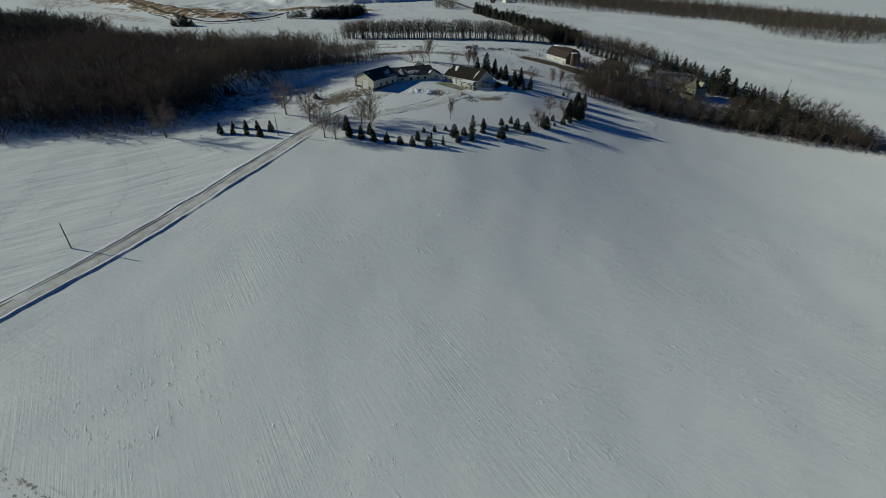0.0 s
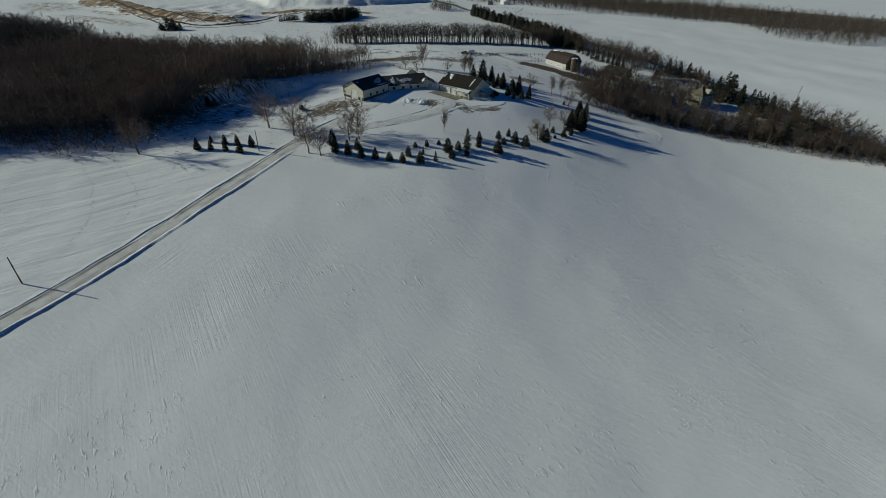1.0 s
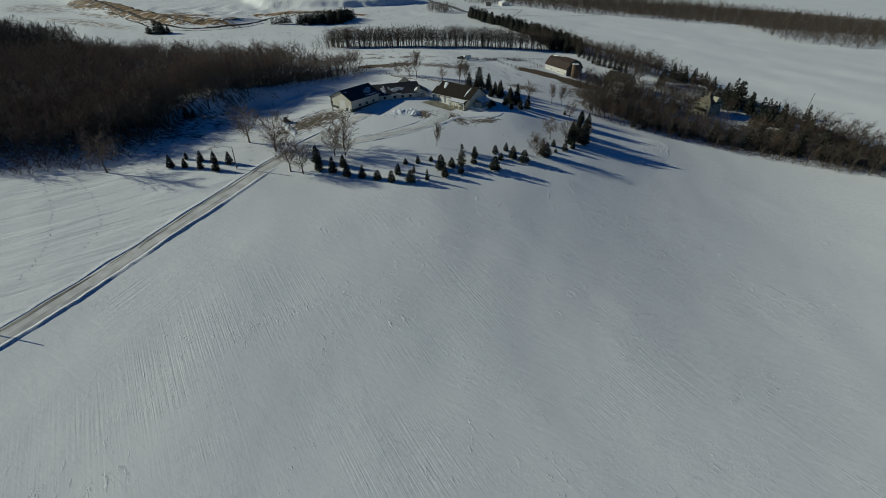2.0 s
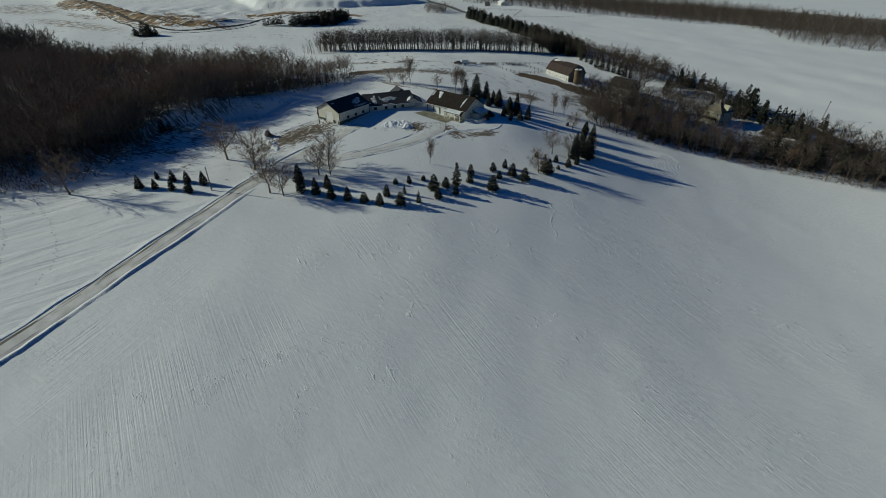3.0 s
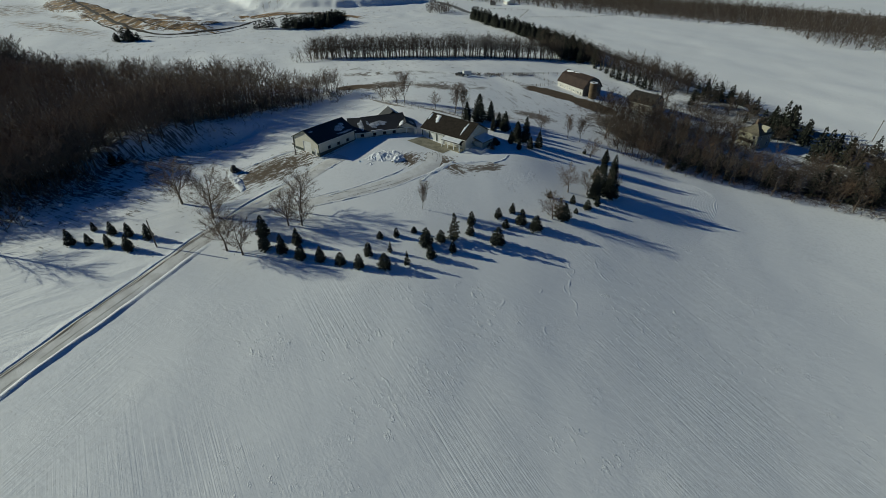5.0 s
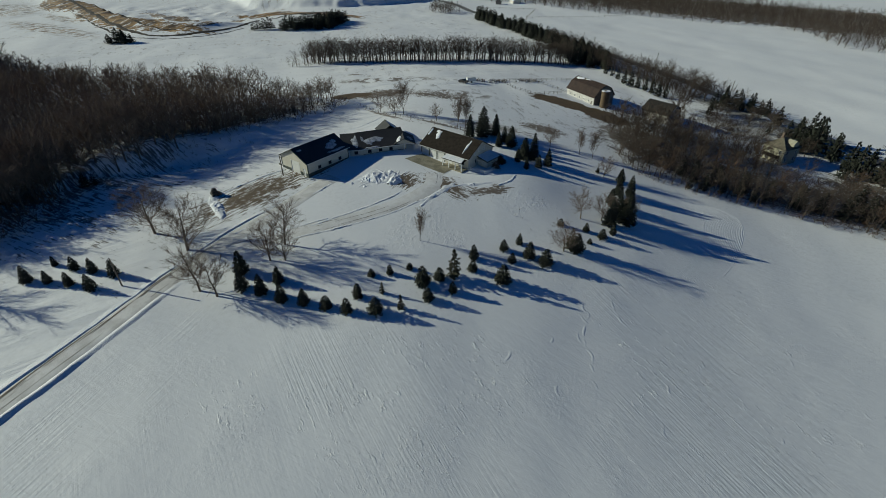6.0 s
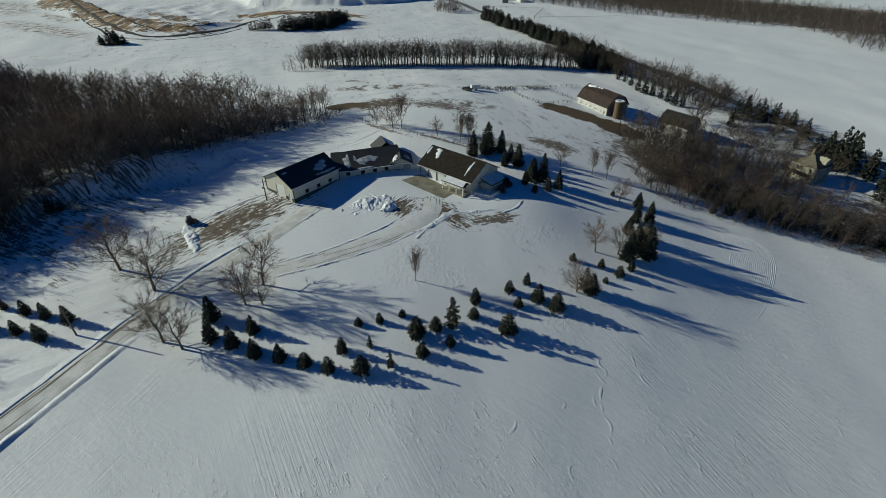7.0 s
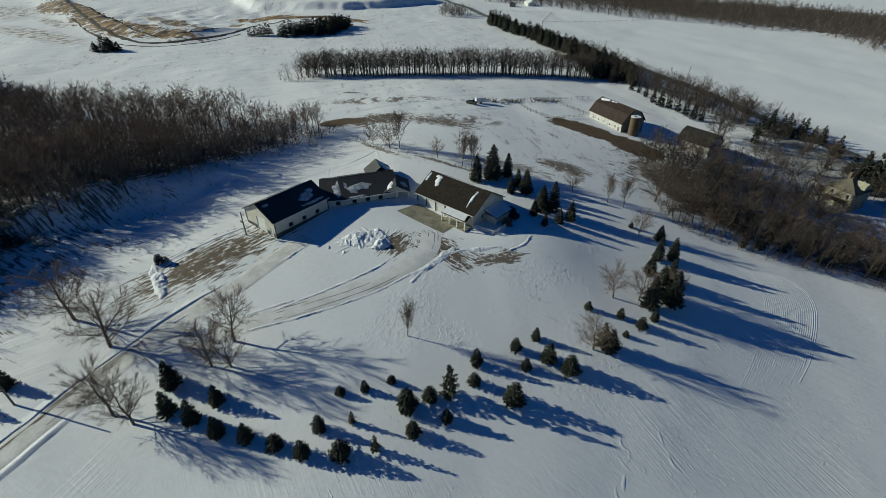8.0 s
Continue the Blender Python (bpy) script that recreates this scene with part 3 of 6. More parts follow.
def fir_tree(seed, height, width, dense=1.0, ragged=0.2, blunt=0.65):
    """A spruce: trunk and a full crown of boughs, each a row of small upturned needle sprays."""
    rng = np.random.default_rng(seed)
    tv, tf, cv, cf = [], [], [], []
    tapered((0, 0, -0.3), (0, 0, height * 0.96), height * 0.018 + 0.02, 0.01, 6, tv, tf)
    tiers = int(17 * dense)
    ph = rng.uniform(0, 6.28, 3)
    for i in range(tiers):
        f = (i + 0.4) / tiers
        z = height * (0.04 + 0.94 * f)
        reach = width * 0.5 * (1 - f) ** blunt * min(1.0, 0.78 + 2.0 * f) + 0.05
        n = int((6 + 12 * (1 - f)) * dense)
        for k in range(n):
            w = 2 * math.pi * (k + rng.uniform(0, 0.8)) / n + i
            lobe = 1 + ragged * 0.5 * math.sin(3 * w + ph[0] + 5 * f) + ragged * 0.4 * math.sin(7 * w + ph[1] - 9 * f)
            ln = reach * lobe * rng.uniform(1 - ragged, 1 + ragged * 0.5)
            out = np.array((math.cos(w), math.sin(w), rng.uniform(-0.25, 0.25)))
            side = np.array((-math.sin(w), math.cos(w), 0))
            base = np.array((0, 0, z + rng.uniform(-0.03, 0.03) * height))
            for s in range(4):
                a = base + out * ln * (0.36 + 0.17 * s)
                half = (0.16 * ln + 0.05) * rng.uniform(0.7, 1.2)
                tip = a + out * (0.14 * ln + 0.08) + (0, 0, rng.uniform(-0.05, 0.12) * ln)
                up = a + (0, 0, 0.05 * height / dense * rng.uniform(0.5, 1.2)) + out * 0.06 * ln
                m = len(cv)
                cv.extend((a - side * half, tip, a + side * half, up))
                cf.extend(((m, m + 1, m + 3), (m + 1, m + 2, m + 3)))
    n = len(cv)
    for k in range(6):
        w = k * 1.05
        cv.extend(((math.cos(w) * 0.09, math.sin(w) * 0.09, height * 0.9), (math.cos(w + 1) * 0.09, math.sin(w + 1) * 0.09, height * 0.92), (0, 0, height * 1.02)))
        cf.append((n + 3 * k, n + 3 * k + 1, n + 3 * k + 2))
    return (np.array(tv), tf), (np.array(cv), cf)


def wood_tree(seed, height, spread, limbs=8, fork=0.35, width=0.05, side=6, fine=9, low=0.3, stout=1.0):
    """A leafless tree: a bending trunk, limbs that climb outward to a rounded crown, branches and fine twigs along them."""
    rng = np.random.default_rng(seed)
    tv, tf, cv, cf = [], [], [], []
    r = height * 0.0125 * stout
    pts = [np.array((0, 0, -0.4))]
    lean = rng.normal(0, 0.045, 2)
    for i in range(1, 5):
        z = 0.86 * height * i / 4
        pts.append(np.array((lean[0] * z + rng.normal(0, 0.012 * height), lean[1] * z + rng.normal(0, 0.012 * height), z)))
    for i in range(4):
        tapered(pts[i], pts[i + 1], r * (1.0 - 0.23 * i) * (1.2 if i == 0 else 1), r * (1.0 - 0.23 * (i + 1)), 5 if i < 2 else 3, tv, tf)

    def trunk_at(z):
        k = int(np.clip(z / (0.86 * height) * 4, 0, 3.999))
        a, b = pts[k], pts[k + 1]
        return a + (b - a) * np.clip((z - a[2]) / (b[2] - a[2]), 0, 1)

    centre = np.array((*(pts[3][:2]), height * (low + 1) / 2))
    radii = np.array((0.27 * height * spread, 0.27 * height * spread, height * (1 - low) / 2))

    def sliver(q, e, w):
        s = np.cross(e - q, rng.normal(0, 1, 3))
        s = s / np.linalg.norm(s) * w * 0.5
        n = len(cv)
        cv.extend((q - s, q + s, e))
        cf.append((n, n + 1, n + 2))

    for i in range(limbs):
        f = (i + 0.5) / limbs
        w = i * 2.4 + rng.uniform(-0.5, 0.5)
        up = -0.5 + 1.45 * f
        flat = math.sqrt(max(0.04, 1 - up * up))
        n = np.array((math.cos(w) * flat, math.sin(w) * flat, up))
        e = centre + radii * n * rng.uniform(0.62, 0.92)
        run = math.hypot(*(e - centre)[:2])
        q = trunk_at(np.clip(e[2] - run * rng.uniform(0.7, 1.5), fork * height * rng.uniform(0.6, 1.1), 0.83 * height))
        out = np.array((math.cos(w), math.sin(w), 0))
        mid = (q + e) / 2 + out * 0.035 * height * rng.uniform(0.2, 1.4) + rng.normal(0, 0.015 * height, 3)
        rad = r * 0.42 * (1 - 0.5 * f)
        tapered(q, mid, rad, rad * 0.6, 3, cv, cf)
        tapered(mid, e, rad * 0.6, rad * 0.1, 3, cv, cf)
        d0 = (e - q) / np.linalg.norm(e - q)
        for j in range(side):
            t = (j + rng.uniform(0.3, 1.3)) / side
            b = q + (mid - q) * 2 * t if t < 0.5 else mid + (e - mid) * min(1.0, 2 * t - 1)
            d = d0 + rng.normal(0, 0.62, 3) + (0, 0, 0.22)
            d /= np.linalg.norm(d)
            ln = height * rng.uniform(0.12, 0.27) * (1.15 - 0.45 * t)
            sliver(b, b + d * ln, width * 1.35)
            for k in range(fine):
                g = d + rng.normal(0, 0.52, 3) + (0, 0, 0.15)
                p = b + d * ln * rng.uniform(0.1, 1)
                sliver(p, p + g / np.linalg.norm(g) * height * rng.uniform(0.05, 0.12), width * 0.75)
    return (np.array(tv), tf), (np.array(cv), cf)


def tree_thing(name, made, bark, leaf, label, category, group, crown_label=""):
    ob = thing(name, Matrix(), label, category, group)
    for nm, (v, f), mat, lab in (("trunk", made[0], bark, ""), ("crown", made[1], leaf, crown_label)):
        p = new(nm, mesh_of(nm, v, f, [mat]))
        p.parent = ob
        tagged(p, lab)
    return ob


def stand(ob, x, y, turn, size, wide=1.0, sink=0.05):
    return Matrix.Translation((x, y, lz(x, y) - sink)) @ Matrix.Rotation(turn, 4, "Z") @ Matrix.Diagonal((size * wide, size * wide, size, 1))


def plant(patterns, spots, seed, wide=(0.9, 1.15)):
    """Stands copies of unit-high pattern trees at x, y, height; the patterns take the first places."""
    rng = np.random.default_rng(seed)
    poses = [stand(None, x, y, rng.uniform(0, 6.28), h, rng.uniform(*wide)) for x, y, h in spots]
    n = len(patterns)
    for i, m in enumerate(poses[n:]):
        copy_thing(patterns[i % n], m)
    for ob, m in zip(patterns, poses):
        ob.matrix_world = m


def unit(made, height):
    return tuple((v / height, f) for v, f in made)


FIR_LABEL = "dark green young spruce standing in the snow"
firs = [tree_thing("spruce_tree", unit(fir_tree(40 + k, 5.0, w, 1.0, 0.2, 0.55), 5.0), BARK, NEEDLE, FIR_LABEL, "spruce tree", "spruces round the yard") for k, w in enumerate((3.7, 3.3, 3.9, 3.0))]
ARC_A = [(-34.8, 169.8, 6.9), (-33.1, 164.9, 6.2), (-28.6, 163.6, 6.2), (-25.9, 166.9, 5.1), (-23.9, 161.7, 5.3), (-19.2, 161.1, 4.8), (-14.5, 160.0, 4.0), (-10.1, 158.9, 4.7), (-4.4, 159.1, 5.1), (-8.5, 162.9, 4.8), (-6.5, 169.2, 2.5), (-2.6, 170.1, 3.2), (1.6, 172.0, 2.2), (4.7, 167.6, 6.3), (8.2, 169.5, 4.2)]
ARC_B = [(11.1, 166.0, 3.9), (6.0, 163.3, 4.2), (16.0, 177.2, 5.1), (15.6, 173.3, 3.5), (22.2, 170.6, 6.1), (23.3, 181.2, 4.0), (27.4, 184.1, 4.0), (24.9, 177.4, 3.4), (29.2, 179.6, 5.7), (32.8, 177.6, 5.7), (41.4, 183.8, 6.7), (39.2, 193.4, 2.7), (45.7, 192.4, 3.3), (49.5, 190.4, 3.8), (53.0, 193.0, 3.8), (45.6, 187.6, 2.0), (57.0, 225.7, 2.2)]
LEFT_ROW = [(-79.9, 166.7, 4.7), (-75.4, 166.6, 3.4), (-77.2, 171.8, 2.9), (-72.0, 170.6, 3.8), (-70.1, 165.6, 3.9), (-64.8, 164.4, 4.4), (-67.3, 169.6, 4.2), (-62.2, 168.7, 4.5)]
plant(firs, [(x, y + 1.1, h * 0.77) for x, y, h in ARC_A[6:] + ARC_B], 5, (1.05, 1.35))
spires = [tree_thing("spruce_tree", unit(fir_tree(50 + k, 6.0, w, 1.1, 0.2, 0.7), 6.0), BARK, NEEDLE, FIR_LABEL, "spruce tree", "spruces round the yard") for k, w in enumerate((3.6, 3.9))]
plant(spires, [(x, y + 0.9, h * 0.86) for x, y, h in ARC_A[:6] + [(a, b, 1.08 * c) for a, b, c in LEFT_ROW]], 15, (0.95, 1.1))
talls = [tree_thing("spruce_tree", unit(fir_tree(60 + k, 8.0, w, 1.25, 0.25), 8.0), BARK, NEEDLE, "tall dark spruce beside the house", "spruce tree", "tall spruces") for k, w in enumerate((3.6, 4.2, 3.2))]
HOUSE_FIRS = [(17.0, 239.5, 7.8), (21.5, 241.9, 10.0), (25.9, 243.5, 7.4), (26.2, 234.3, 5.0), (28.4, 238.5, 5.4), (34.6, 231.5, 5.2), (30.3, 235.2, 7.0), (33.5, 226.7, 6.9), (36.5, 227.0, 8.8), (40.7, 224.3, 5.7), (37.4, 221.8, 4.3), (33.3, 219.2, 4.0), (31.2, 223.7, 4.5)]
EAST_FIRS = [(63.4, 222.4, 4.9), (60.3, 214.0, 7.2), (64.1, 214.9, 7.0), (56.4, 208.1, 5.5), (60.1, 205.3, 7.8), (56.1, 200.9, 9.1), (58.4, 199.0, 9.8), (53.0, 196.9, 8.9)]
plant(talls, [(x, y + 0.8, h) for x, y, h in HOUSE_FIRS] + [(x, y + 0.8, h * 0.92) for x, y, h in EAST_FIRS], 6, (1.0, 1.3))
thins = [tree_thing("cedar_tree", unit(fir_tree(80 + k, 5.0, w, 0.75, 0.45), 5.0), BARK, CEDAR, "thin olive-brown cedar standing in the snow", "cedar tree", "thin cedars") for k, w in enumerate((1.8, 2.3))]
plant(thins, [(-3.6, 165.4, 3.0), (0.6, 161.4, 3.8), (11.4, 171.5, 7.6), (40.0, 185.4, 6.0)], 7)

bares = [tree_thing("bare_tree", unit(wood_tree(100 + k, 12.0, s, l, f, 0.034, 12, 26, f, 1.5), 12.0), BARK, TWIG, "leafless grey-brown deciduous tree in the snow", "tree", "leafless yard trees") for k, (s, l, f) in enumerate(((1.4, 15, 0.16), (1.55, 16, 0.12), (1.25, 14, 0.18)))]
YARD = [(-60.4, 184.3, 13.5), (-50.0, 178.4, 14.0), (-27.8, 180.0, 11.5), (-29.7, 174.6, 10.5), (-26.3, 174.6, 8.5), (-41.8, 165.2, 11.5), (-37.6, 163.8, 10.5), (38.2, 184.3, 8.4), (45.5, 199.0, 8.6), (-15.6, 263.3, 7.0), (-9.7, 259.9, 8.1), (5.7, 252.6, 6.2), (44.1, 240.7, 7.2), (58.4, 224.3, 7.0), (-98.4, 164.9, 13.5), (51.3, 199.5, 8.5), (59.5, 203.5, 7.0)]
plant(bares, YARD, 8, (1.0, 1.2))
slims = [tree_thing("bare_tree", unit(bare_tree(130 + k, 9.0, 0.32, 12, 5, 0.8, 0.15), 9.0), BARK, TWIG, "slender leafless tree with upright branches", "tree", "slender leafless trees") for k in range(2)]
plant(slims, [(3.4, 182.9, 8.2), (-6.7, 259.8, 12.0), (13.0, 248.2, 11.0), (15.8, 248.6, 10.0), (53.4, 237.5, 8.5), (57.5, 236.3, 9.2)], 9, (0.9, 1.1))
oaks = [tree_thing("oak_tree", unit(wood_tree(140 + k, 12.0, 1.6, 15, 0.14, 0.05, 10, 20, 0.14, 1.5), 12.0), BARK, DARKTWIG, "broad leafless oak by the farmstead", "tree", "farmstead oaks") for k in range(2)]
OAKS = [(160, 236, 12), (163.5, 230, 12.5), (166, 221, 13), (169.5, 216, 13), (171.5, 206, 13), (174, 198, 12), (178, 195, 10.5), (168, 209, 12), (164, 215, 11), (128, 296, 8.5), (141, 292, 9), (147, 285, 9.5), (138, 277, 8), (126, 281, 7), (147, 262, 8), (151, 293, 8.5), (121, 288, 7), (157, 281, 8), (149, 300, 9), (136, 303, 9), (143, 272, 7.5), (128, 262, 9), (124, 256, 9.5), (132.0, 339.0, 12.6), (117.8, 332.5, 12.5), (137.3, 328.7, 11.0), (113.4, 302.3, 12.4), (122.2, 267.3, 11.0), (118.4, 246.4, 12.0), (119.4, 278.8, 10.4), (105.8, 271.5, 10.1), (167.9, 225.5, 13.6), (172.0, 210.9, 14.7), (175.2, 202.7, 12.6), (72.0, 265.0, 12.0), (77.0, 238.0, 12.0), (71.5, 236.0, 9.0), (101.0, 252.0, 12.5), (116.0, 254.0, 12.0), (118.0, 308.0, 16.0), (96, 262, 10), (90, 281, 10), (86, 279, 9), (96, 280, 10.5), (100, 275, 11), (82, 284, 9), (105, 284, 9)]
plant(oaks, OAKS, 10, (0.95, 1.2))
rows = [tree_thing("spruce_tree", unit(fir_tree(160 + k, 6.0, 3.2, 0.6, 0.25, 0.75), 6.0), BARK, NEEDLE, "dark spruce in the farmstead shelter row", "spruce tree", "farmstead spruces") for k in range(2)]
BARN_ROW = [(x, y, 1.3 * h) for x, y, h in ((98.3, 367.9, 3.4), (100.6, 363.3, 3.6), (101.9, 356.7, 4.6), (102.5, 347.6, 5.8), (104.4, 342.9, 5.9), (107.4, 340.4, 5.1), (109.7, 335.9, 5.1), (111.4, 331.1, 5.7), (112.8, 326.3, 5.4), (115.9, 324.8, 4.9))]
FARM_ROW = [(134.0, 312.2, 8.2), (140.6, 316.0, 9.5), (143.4, 313.4, 8.3), (146.0, 310.9, 7.1), (149.3, 308.5, 6.4), (153.2, 307.6, 6.2), (156.8, 306.1, 5.7), (149.5, 279.1, 7.4), (150.8, 275.0, 9.4), (154.4, 273.2, 12.5), (155.8, 269.1, 12.0), (143.8, 282.7, 4.3), (155.2, 258.3, 10.1), (156.6, 247.4, 11.0), (160.1, 241.2, 10.5), (163, 250, 8.5), (168, 236, 8), (177.9, 249.7, 7.2), (178.7, 192.7, 7.8), (150, 245, 7), (128, 303, 6), (153, 316, 6.5), (157, 273, 11), (153, 278, 9), (87, 226.5, 5), (92, 227, 5.5), (98, 227, 5), (104, 227, 6), (107, 224, 5.5)]
SPIRES = [(146.4, 266.3, 9.2), (151.4, 264.6, 14.0), (155.8, 260.2, 10.5), (156.2, 251.3, 11.0), (157.2, 244.4, 11.4), (160.3, 241.1, 11.0), (162.4, 237.3, 9.6), (144.1, 322.0, 7.6), (147.8, 316.5, 8.4), (151.3, 310.9, 8.4), (153.7, 303.6, 8.2), (153.7, 293.2, 8.4), (165.5, 229.4, 9.4)]
plant(rows, BARN_ROW + SPIRES + [(x, y, h * 1.05) for x, y, h in FARM_ROW], 12, (0.85, 1.2))


# ---- woods ----
def wood(name, spots, kinds, mats, label, category, seed, group=""):
    """Many trees joined into one object. spots: x, y, height; kinds: unit-high (verts, tris, material) patterns."""
    rng = np.random.default_rng(seed)
    vs, fs, ws, n = [], [], [], 0
    for x, y, h in spots:
        v, f, w = kinds[rng.integers(len(kinds))]
        a, s = rng.uniform(0, 6.28), h * rng.uniform(0.9, 1.15)
        c, d = math.cos(a) * s, math.sin(a) * s
        q = np.stack([v[:, 0] * c - v[:, 1] * d + x, v[:, 0] * d + v[:, 1] * c + y, v[:, 2] * h + float(ground_z(x, y))], -1)
        vs.append(q)
        fs.append(f + n)
        ws.append(w)
        n += len(v)
    vs, fs, ws = np.vstack(vs), np.vstack(fs), np.concatenate(ws)
    me = bpy.data.meshes.new(name)
    me.vertices.add(len(vs))
    me.vertices.foreach_set("co", vs.ravel())
    me.loops.add(fs.size)
    me.loops.foreach_set("vertex_index", fs.ravel())
    me.polygons.add(len(fs))
    me.polygons.foreach_set("loop_start", np.arange(0, fs.size, 3))
    me.polygons.foreach_set("material_index", ws)
    for m in mats:
        me.materials.append(m)
    me.update(calc_edges=True)
    return tagged(new(name, me), label, category, group, "stuff")


def tris(faces):
    out = []
    for f in faces:
        out.append(f[:3])
        if len(f) == 4:
            out.append((f[0], f[2], f[3]))
    return np.array(out)


def pattern(made, crown_mat):
    """A unit tree as one array: trunk in material 0, crown in material crown_mat."""
    (tv, tf), (cv, cf) = made
    a, b = tris(tf), tris(cf) + len(tv)
    return np.vstack([tv, cv]), np.vstack([a, b]), np.concatenate([np.zeros(len(a), int), np.full(len(b), crown_mat)])


def inside(poly, x, y):
    ok = False
    for i in range(len(poly)):
        (x0, y0), (x1, y1) = poly[i - 1], poly[i]
        if (y0 > y) != (y1 > y) and x < (x1 - x0) * (y - y0) / (y1 - y0) + x0:
            ok = not ok
    return ok


def west_of_road(spots, clear=7.0):
    return [q for q in spots if float(line_gap(np.float64(q[0]), np.float64(q[1]), ROADLINE)) < -clear]


def scatter(poly, gap, heights, seed, keep=1.0):
    """Spots in a polygon, on a jittered grid."""
    rng = np.random.default_rng(seed)
    xs, ys = [p[0] for p in poly], [p[1] for p in poly]
    out = []
    for x in np.arange(min(xs), max(xs), gap):
        for y in np.arange(min(ys), max(ys), gap):
            a, b = x + rng.uniform(-0.5, 0.5) * gap, y + rng.uniform(-0.5, 0.5) * gap
            if rng.random() < keep and inside(poly, a, b):
                out.append((a, b, rng.uniform(*heights)))
    return out


WOODKINDS = [pattern(unit(wood_tree(200 + k, 12.0, sp, 10, fo, 0.075, 5, 8, lo, st), 12.0), 1) for k, (sp, lo, fo, st) in enumerate(((1.0, 0.26, 0.26, 1.2), (1.25, 0.22, 0.22, 1.4), (0.85, 0.34, 0.34, 1.1), (1.15, 0.3, 0.24, 1.2), (0.95, 0.36, 0.36, 1.1)))]
WOODKINDS.append(pattern(unit(wood_tree(210, 12.0, 1.0, 10, 0.3, 0.08, 5, 8, 0.3, 1.0), 12.0), 2))
ROUNDKINDS = [pattern(unit(wood_tree(240 + k, 12.0, 1.45, 12, 0.2, 0.07, 5, 9, 0.18, 1.5), 12.0), 1) for k in range(4)]
SLIMKINDS = [pattern(unit(wood_tree(215 + k, 12.0, 0.85, 12, 0.12, 0.06, 5, 8, 0.06, 1.6), 12.0), 1) for k in range(5)]
FARKINDS = [pattern(unit(wood_tree(220 + k, 12.0, 1.55, 7, 0.05, 0.22, 4, 4, 0.0, 1.3), 12.0), 1) for k in range(5)]
BUSHKINDS = [pattern(unit(wood_tree(230 + k, 3.0, 1.9, 6, 0.02, 0.085, 4, 5, 0.05), 3.0), 1 + k % 2) for k in range(4)]
PINEKINDS = [pattern(unit(fir_tree(310 + k, 9.0, 8.0, 0.55, 0.3, 0.28), 9.0), 1) for k in range(2)]
FIRKINDS = [pattern(unit(fir_tree(300 + k, 9.0, 6.4, 0.7, 0.3, 0.5), 9.0), 1) for k in range(2)]
LEFT_WOOD = [(-36, 273), (-42, 264), (-49, 256), (-60, 246), (-70, 236), (-80, 228), (-89, 218), (-98, 208), (-110, 198), (-125, 188), (-146, 178), (-168, 168), (-230, 148), (-340, 165), (-430, 300), (-410, 440), (-300, 400), (-220, 345), (-165, 312), (-117, 298), (-65, 288), (-42, 283)]
spots = [(x, y, h * (0.66 if x > -64 else 1.3 if x < -210 else 1)) for x, y, h in scatter(LEFT_WOOD, 4.3, (9.5, 14.5), 3) if x > -375]
wood("leafless_wood", [q for q in spots if q[1] < 300 and q[0] > -200], WOODKINDS, [BARK, TWIG, RUSSET], "dense leafless brown wood on the hillside", "wood", 31)
wood("leafless_wood", [q for k, q in enumerate(spots) if k % 4 and not (q[1] < 300 and q[0] > -200)], FARKINDS, [BARK, FARTWIG, RUSSET], "dense leafless brown wood over the hilltop", "wood", 43)
EDGE = [(-60, 244), (-67, 234), (-77, 224), (-86, 213), (-95, 202), (-105, 190), (-114, 200), (-106, 214), (-98, 242), (-76, 250)]
POINT = [(-33, 275), (-41, 263), (-53, 251), (-64, 242), (-66, 262), (-52, 272), (-38, 282)]
FRONT = [(-34, 276), (-42, 262), (-56, 248), (-70, 238), (-84, 226), (-97, 212), (-106, 196), (-122, 190), (-118, 210), (-100, 236), (-76, 256), (-50, 274)]
wood("brush", scatter(FRONT, 2.9, (1.6, 4.6), 91, 0.9), BUSHKINDS, [BARK, TWIG, RUSSET], "brown undergrowth in the front of the wood", "brush", 92)
wood("wood_edge", scatter(POINT, 3.2, (6, 10), 19), WOODKINDS, [BARK, TWIG, RUSSET], "lower leafless trees at the point of the wood", "wood", 46)
POINTBRUSH = [(-28, 274), (-37, 262), (-48, 252), (-61, 241), (-72, 232), (-68, 242), (-56, 254), (-42, 266), (-32, 280)]
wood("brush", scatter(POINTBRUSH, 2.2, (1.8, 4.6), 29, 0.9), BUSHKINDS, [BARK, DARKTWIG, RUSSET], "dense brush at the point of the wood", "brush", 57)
wood("wood_edge", scatter(EDGE, 4.6, (11.5, 15), 17), ROUNDKINDS, [BARK, TWIG, RUSSET], "tall leafless trees along the edge of the wood", "wood", 44)
BRUSH = [(-30, 264), (-46, 250), (-68, 231), (-84, 212), (-99, 186), (-106, 168), (-125, 158), (-210, 138), (-230, 148), (-150, 165), (-110, 190), (-98, 225), (-70, 252)]
THICKET = [(-50, 254), (-60, 246), (-71, 238), (-81, 229), (-90, 219), (-98, 207), (-107, 188), (-114, 174), (-135, 166), (-165, 166), (-150, 215), (-120, 250), (-90, 268)]
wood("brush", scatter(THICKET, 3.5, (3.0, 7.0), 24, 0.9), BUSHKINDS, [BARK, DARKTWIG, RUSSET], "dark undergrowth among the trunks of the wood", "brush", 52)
# extra stand added to throw denser shade over the bank and the snow below
SHADE = [(-94, 206), (-98, 192), (-104, 180), (-114, 178), (-116, 196), (-104, 212)]
